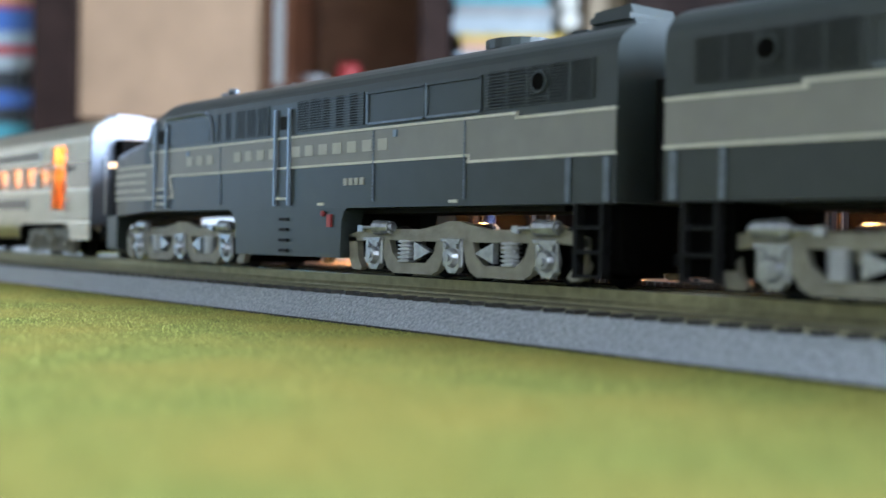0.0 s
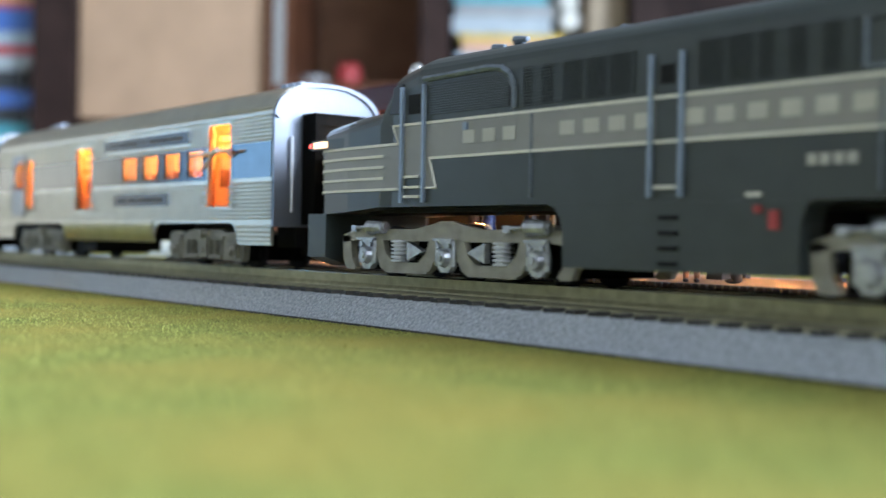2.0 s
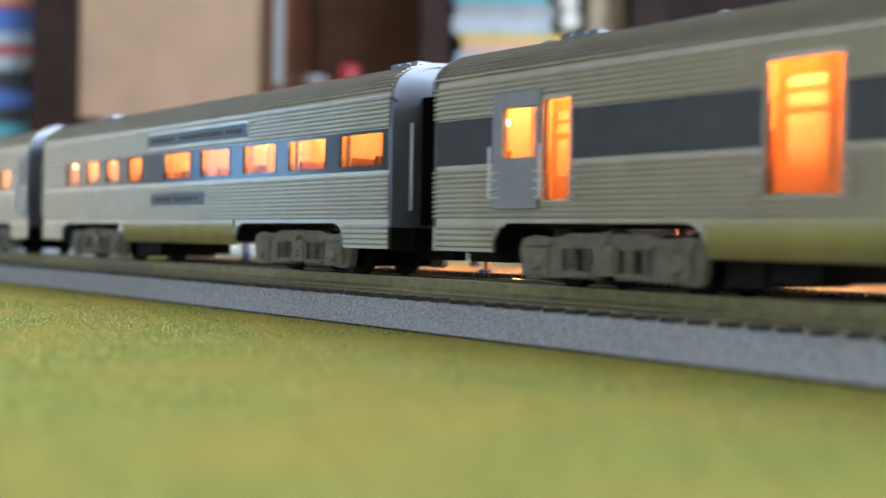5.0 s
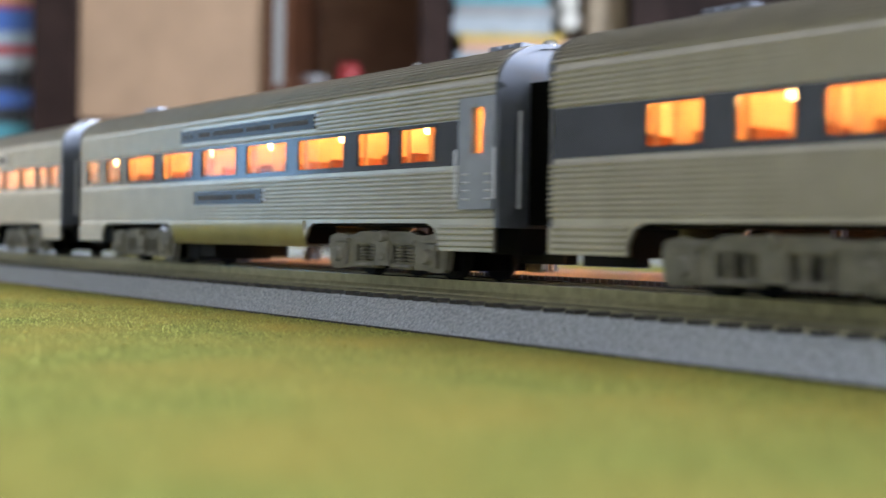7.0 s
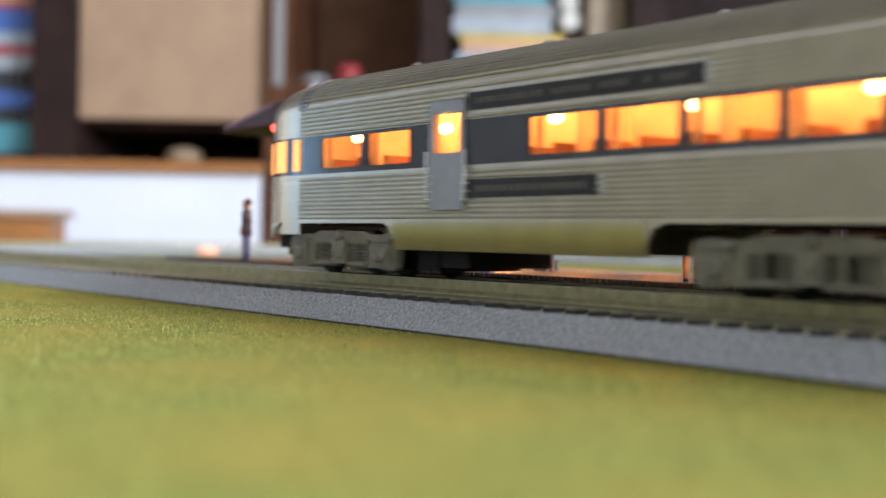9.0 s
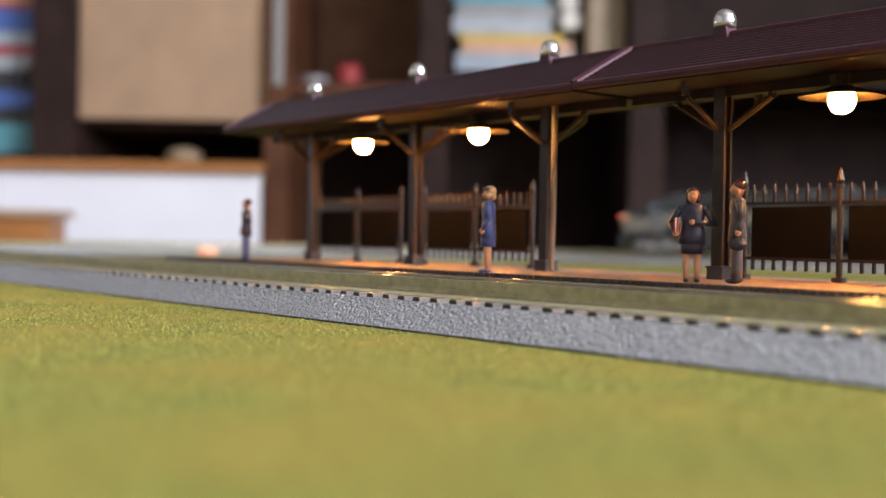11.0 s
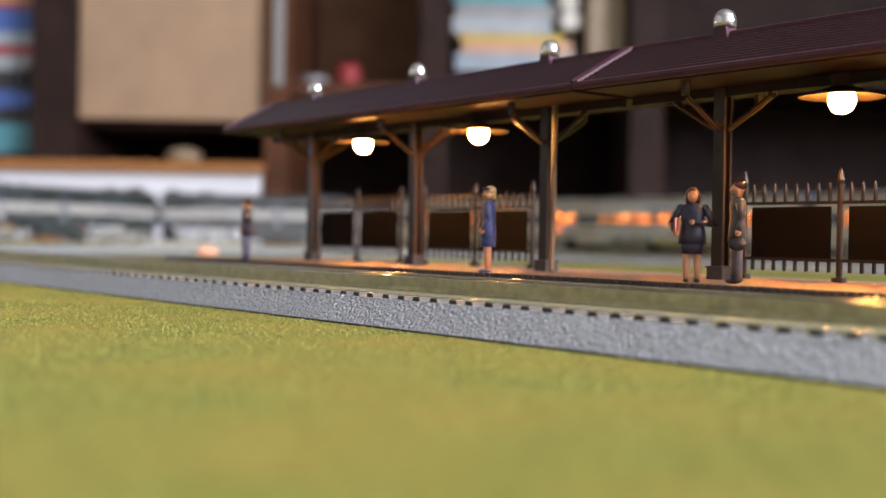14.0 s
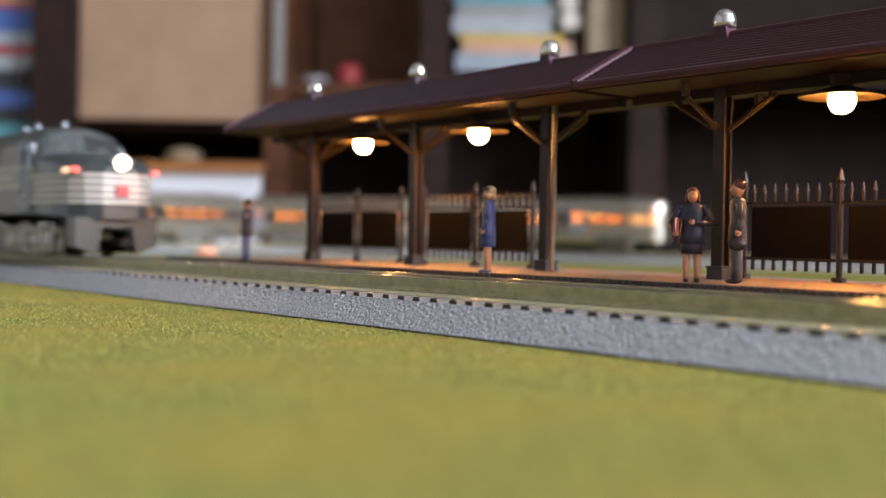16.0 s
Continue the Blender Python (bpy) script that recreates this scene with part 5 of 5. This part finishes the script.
def figure(label, x, y, turn, tall, coat, legs, hair, skirt=False, bag=False, arms=0, cap=False, book=False, shoes="shoe"):
    bm = B()
    mats, marks = [], []

    def stage(mat):
        if mat not in mats:
            mats.append(mat)
        done = len(marks)
        marks.extend([mats.index(mat)] * (len(bm.faces) - done))
    u = tall / 1.75
    leg_mat = "skin" if skirt else legs
    for s in (-1, 1):
        ball(bm, (s * 0.10 * u, -0.06 * u, 0.045 * u), 0.075 * u, 0.8, 1.8, 0.6)
    stage(shoes)
    for s in (-1, 1):
        tube(bm, [(s * 0.10 * u, 0, 0.04 * u, 0.09 * u if not skirt else 0.045 * u), (s * 0.105 * u, 0, 0.28 * u, 0.095 * u if not skirt else 0.068 * u), (s * 0.10 * u, -0.01 * u, 0.48 * u, 0.10 * u if not skirt else 0.07 * u),
                  (s * 0.09 * u, 0, 0.86 * u, 0.10 * u)])
    stage(leg_mat)
    if skirt:
        tube(bm, [(0, 0, 0.54 * u, 0.205 * u), (0, 0, 0.70 * u, 0.215 * u), (0, 0, 0.92 * u, 0.19 * u)], 0.75)
        stage(legs)
    tube(bm, [(0, 0, 0.72 * u, 0.265 * u), (0, 0, 0.92 * u, 0.245 * u), (0, 0, 1.10 * u, 0.205 * u), (0, 0, 1.32 * u, 0.235 * u), (0, 0, 1.44 * u, 0.20 * u), (0, 0, 1.50 * u, 0.08 * u)], 0.62)
    palms = []
    for s in (-1, 1):
        bend = arms if arms else (0.0 if s < 0 else 0.15)
        sh, el = Vector((s * 0.225 * u, 0, 1.40 * u)), Vector((s * (0.29 + 0.12 * bend) * u, 0.05 * u, 1.10 * u))
        ha = Vector((s * (0.28 - 0.16 * bend) * u, -(0.06 + 0.16 * bend) * u, (0.86 + 0.22 * bend) * u))
        if book:
            ha = Vector((0.03 * u, -0.24 * u, 1.13 * u)) if s > 0 else Vector((-0.30 * u, -0.16 * u, 0.94 * u))
        if bag and s > 0:
            ha = Vector((0.33 * u, -0.01 * u, 0.90 * u))
        palms.append(ha + (ha - el).normalized() * 0.03 * u)
        rod(bm, sh, el, 0.070 * u, 10, 0.062 * u)
        rod(bm, el, ha, 0.062 * u, 10, 0.050 * u)
        ball(bm, sh, 0.074 * u)
        ball(bm, el, 0.063 * u)
    stage(coat)
    for ha in palms:
        ball(bm, ha, 0.058 * u)
    tube(bm, [(0, 0, 1.47 * u, 0.055 * u), (0, -0.01 * u, 1.56 * u, 0.055 * u)])
    ball(bm, (0, -0.01 * u, 1.62 * u), 0.118 * u, 0.86, 1.0, 1.15)
    ball(bm, (0, -0.125 * u, 1.61 * u), 0.024 * u)
    stage("skin")
    ball(bm, (0, 0.030 * u, 1.690 * u), 0.125 * u, 0.96, 1.0, 0.86)
    if skirt:
        long = 0.8 if cap else 1.4
        ball(bm, (0, 0.070 * u, 1.59 * u), 0.12 * u, 1.05, 0.7, long)
        for s in (-1, 1):
            ball(bm, (s * 0.100 * u, 0.010 * u, 1.58 * u), 0.055 * u, 0.8, 1.1, long * 1.5)
    stage(hair)
    if cap:
        rod(bm, (0, -0.01 * u, 1.70 * u), (0, -0.01 * u, 1.76 * u), 0.125 * u, 12, 0.115 * u)
        stage("navy")
    if bag:
        ball(bm, (0.33 * u, -0.02 * u, 0.68 * u), 0.13 * u, 0.5, 1.25, 0.95)
        ball(bm, (0.33 * u, -0.02 * u, 0.80 * u), 0.07 * u, 0.4, 1.2, 0.6)
        stage("shoe")
    if book:
        box(bm, -0.33 * u, -0.25 * u, -0.24 * u, -0.04 * u, 0.92 * u, 1.20 * u)
        stage("book_red")
        box(bm, -0.30 * u, -0.28 * u, -0.247 * u, -0.10 * u, 0.93 * u, 1.21 * u)
        stage("cream")
    me = mesh_of("figurine", bm, mats[0], True)
    for m_ in mats[1:]:
        me.materials.append(M[m_])
    for p, k in zip(me.polygons, marks):
        p.material_index = k
    ob = tagged(new("figurine", me), label, "figurine", "platform figures")
    ob.matrix_world = pose(x, y, PLAT, 0, 0, turn)


figure("painted model woman in dark jacket and skirt on platform", -0.1742, 0.0330, 36, 0.0217, "navy", "navy", "hair", skirt=True, arms=0.9, book=True)
figure("painted model man in grey suit carrying a bag", -0.1652, 0.0380, -48, 0.0234, "suit", "suit", "hair", bag=True)
figure("painted model woman in blue uniform and cap", -0.2385, 0.0260, -48, 0.0232, "blue", "blue", "blonde", skirt=True, arms=0.15, cap=True, shoes="blue")
figure("painted model man with red scarf and blue trousers", -0.3725, 0.0262, -40, 0.0219, "navy", "jeans", "hair")

# ---------------------------------------------------------------- shelves and room things

shelf = thing("wall_unit", "dark wooden wall unit with a pale beech cabinet", "wall unit")
part("cabinet_door", room_boxes((-0.616, -0.305, 1.95, 1.975, 0.213, 0.890)), "tanwood", shelf, "pale beech cabinet door")
part("cabinet_box", room_boxes((-0.625, -0.311, 1.98, 2.4, 0.215, 0.903)), "darkwood", shelf)
part("cabinet_base", room_boxes((-0.661, -0.303, 1.98, 2.4, 0.202, 0.213)), "darkwood", shelf)
part("back_panel", room_boxes((-1.421, 1.908, 2.42, 2.45, -0.303, 1.114)), "darkwood", shelf)
part("ledge", room_boxes((-1.116, -0.298, 1.9, 2.4, 0.123, 0.139)), "orangewood", shelf, "orange-brown wooden ledge")
part("drawer_front", room_boxes((-1.128, -0.305, 1.92, 1.94, -0.346, 0.123)), "whitepaint", shelf, "white painted front below the ledge")
for a in ((-0.689, -0.618, 1.93, 2.4, 0.132, 0.878), (-0.044, 0.004, 1.95, 2.4, -0.025, 0.898), (0.312, 0.365, 1.95, 2.4, -0.019, 0.904)):
    part("upright", room_boxes(a), "darkwood", shelf)
for a in ((-0.301, -0.260, 1.93, 2.4, -0.029, 0.884),):
    part("upright", room_boxes(a), "redwood", shelf, "red-brown upright")
part("glazing_bar", room_boxes((-0.287, -0.270, 1.925, 1.929, 0.271, 0.600)), "stripe_grey", shelf, "pale metal edge strip")
part("shelf_board", room_boxes((-0.265, -0.044, 1.97, 2.4, 0.259, 0.282)), "redwood", shelf)
part("shelf_board", room_boxes((0.004, 0.315, 1.97, 2.4, 0.293, 0.306)), "darkwood", shelf)
part("shelf_board", room_boxes((0.369, 1.553, 1.97, 2.4, 0.293, 0.309)), "darkwood", shelf)
part("shelf_board", room_boxes((-1.157, -0.703, 1.97, 2.4, 0.139, 0.153)), "darkwood", shelf)
part("inner_panel", room_boxes((-0.315, -0.055, 2.36, 2.4, 0.333, 1.079)), "inner", shelf, "red-brown cabinet inside")
for a in ((0.318, 0.337, 2.2, 2.23, 0.029, 0.286), (0.393, 0.414, 2.2, 2.23, 0.030, 0.288)):
    part("inner_upright", room_boxes(a), "redwood", shelf)



def book(span, mat, label):
    """A closed book: cover boards round a paper block, told in the room's measures."""
    u0, u1, d0, d1, z0, z1 = span
    b = thing("book", label, "book", "books on the shelves")
    upright = (z1 - z0) > (u1 - u0)
    e = 0.0025
    if upright:
        part("cover", room_boxes((u0, u0 + e, d0, d1, z0, z1), (u1 - e, u1, d0, d1, z0, z1), (u0 + e, u1 - e, d0, d0 + e, z0, z1)), mat, b)
        part("pages", room_boxes((u0 + e, u1 - e, d0 + e, d1 - 0.004, z0 + 0.003, z1 - 0.004)), "paper", b)
    else:
        part("cover", room_boxes((u0, u1, d0, d1, z0, z0 + e), (u0, u1, d0, d1, z1 - e, z1), (u0, u1, d0, d0 + e, z0 + e, z1 - e)), mat, b)
        part("pages", room_boxes((u0 + 0.003, u1 - 0.003, d0 + e, d1 - 0.004, z0 + e, z1 - e)), "paper", b)


book((-0.940, -0.716, 2.0, 2.2, 0.156, 0.206), "book_teal", "lying book with a teal spine")
book((-0.930, -0.722, 2.0, 2.2, 0.207, 0.234), "book_dark", "lying book with a black spine")
book((-0.950, -0.713, 2.0, 2.2, 0.235, 0.262), "book_blue", "lying book with a blue spine")
book((-0.920, -0.730, 2.0, 2.2, 0.263, 0.298), "book_dark", "lying book with a black spine")
book((-0.950, -0.718, 2.0, 2.2, 0.299, 0.324), "book_white", "lying book with a white spine")
book((-0.930, -0.712, 2.0, 2.2, 0.325, 0.341), "book_red", "lying book with a red spine")
book((-0.940, -0.709, 2.0, 2.2, 0.342, 0.364), "book_pale", "lying book with a pale blue spine")
book((-0.950, -0.715, 2.0, 2.2, 0.365, 0.404), "book_blue", "lying book with a blue spine")
book((-0.930, -0.719, 2.0, 2.2, 0.405, 0.414), "book_red", "lying book with a red spine")
book((-0.950, -0.712, 2.0, 2.2, 0.415, 0.424), "book_peach", "lying book with a peach spine")
book((-0.940, -0.710, 2.0, 2.2, 0.425, 0.440), "book_yellow", "lying book with a yellow spine")
book((-0.930, -0.718, 2.0, 2.2, 0.441, 0.475), "book_white", "lying book with a white spine")
book((0.016, 0.222, 2.0, 2.2, 0.311, 0.341), "book_pale", "lying book with a pale blue spine")
book((0.027, 0.217, 2.0, 2.2, 0.342, 0.363), "book_peach", "lying book with a peach spine")
book((0.021, 0.201, 2.0, 2.2, 0.363, 0.374), "book_yellow", "lying book with a yellow spine")
book((0.010, 0.180, 2.0, 2.2, 0.375, 0.405), "book_white", "lying book with a white spine")
book((0.016, 0.186, 2.0, 2.2, 0.406, 0.425), "book_grey", "lying book with a grey spine")
book((0.012, 0.172, 2.0, 2.2, 0.426, 0.452), "book_teal", "lying book with a teal spine")
book((0.016, 0.211, 2.0, 2.2, 0.453, 0.483), "book_white", "lying book with a white spine")

bm = room_boxes((0.246, 0.315, 2.02, 2.2, 0.316, 0.501))
bmesh.ops.bevel(bm, geom=bm.edges[:], offset=0.006, segments=2, affect="EDGES")
solid("storage_box", bm, "book_beige", "beige cardboard box standing on the shelf", "box")
for a, b_, c in ((970, 1030, 40), (966, 1028, 5)):
    bm = B()
    u0, u1 = (a - 784) * 2.0 / 2050, (b_ - 784) * 2.0 / 2050
    z = 0.0203 + (427 - c) * 2.0 / 2050
    rod(bm, room((u0 + u1) / 2, 1.985, z), room((u0 + u1) / 2, 2.2, z), (u1 - u0) / 2 * 0.55, 16)
    solid("paper_roll", bm, "paper", "white paper roll lying on the books", "paper roll", "paper rolls", smooth=False)
bm = B()
lathe(bm, [(0.022, 0), (0.032, 0.010), (0.030, 0.018), (0.014, 0.026), (0, 0.027)], 20)
bowl = solid("bowl", bm, "book_beige", "beige upturned bowl on the ledge", "bowl", smooth=True)
bowl.matrix_world = room_pose((318 - 784) * 2.0 / 2050, 2.02, 0.0203 + (414.5 - 281) * 1.9 / 2050)
bm = B()
lathe(bm, [(0.02, 0), (0.024, 0.03), (0.02, 0.05), (0, 0.052)], 16)
jar = solid("jar", bm, "book_red", "small red jar in the cabinet", "jar", smooth=True)
jar.matrix_world = room_pose((612 - 784) * 2.1 / 2050, 2.1, 0.282)
bm = B()
lathe(bm, [(0.022, 0), (0.026, 0.02), (0.022, 0.028), (0, 0.028)], 16)
cup = solid("cup", bm, "book_grey", "small grey cup in the cabinet", "cup", smooth=True)
cup.matrix_world = room_pose((552 - 784) * 2.1 / 2050, 2.1, 0.282)
# added glowing shape for a faint warm reflection; no lamp stands here
M["spot_glow"] = material("warm_spot_glow", (0.9, 0.5, 0.35), 0.4, emit=(1.0, 0.40, 0.28), strength=0.8)
glow_t = thing("glow_spot", "small glowing shape added for a warm reflected spot inside the track", "lamp")
bm = B()
lathe(bm, [(0.007, 0), (0.007, 0.002), (0.003, 0.003), (0.003, 0.0045)], 14)
part("foot", bm, "iron", glow_t)
bm = B()
lathe(bm, [(0.003, 0.004), (0.0075, 0.005), (0.0088, 0.007), (0.0062, 0.009), (0, 0.0100)], 16)
part("bulb", bm, "spot_glow", glow_t, "", True)
glow_t.matrix_world = room_pose(-0.193, 0.95, 0.0)
crate = thing("wooden_tray", "orange-brown wooden tray standing on the table", "tray")
part("rim", room_boxes((-0.766, -0.571, 1.7, 1.795, 0.041, 0.052)), "tanwood", crate)
part("body", room_boxes((-0.771, -0.584, 1.71, 1.79, 0.0,  0.041)), "orangewood", crate)


def motions():
    for ob, front, length, b1, b2, way in TRAIN:
        rows, turn1, turn2 = [], [], []
        for i in range(81):
            t = i * 0.2
            s = front + travel(t) + (slack(t) if length == LOCO else 0.0)
            xa, ya, aa = track(s - b1)
            xb, yb, ab = track(s - b2)
            a = math.atan2(ya - yb, xa - xb)
            k = (b1 + b2) / 2 - length / 2
            rows.append((t, pose((xa + xb) / 2 + k * math.cos(a), (ya + yb) / 2 + k * math.sin(a), 0, 0, 0, math.degrees(a) + (0 if way > 0 else 180))))
            turn1.append((t, math.degrees((aa - a + math.pi) % (2 * math.pi) - math.pi)))
            turn2.append((t, math.degrees((ab - a + math.pi) % (2 * math.pi) - math.pi)))
        walk(ob, rows)
        trucks = sorted([c for c in ob.children if c.name.startswith("truck")], key=lambda c: -c.location.x * way)
        for c, turns in zip(trucks, (turn1, turn2)):
            x = c.location.x
            walk(c, [(t, pose(x, 0, 0, 0, 0, g)) for t, g in turns])


motions()
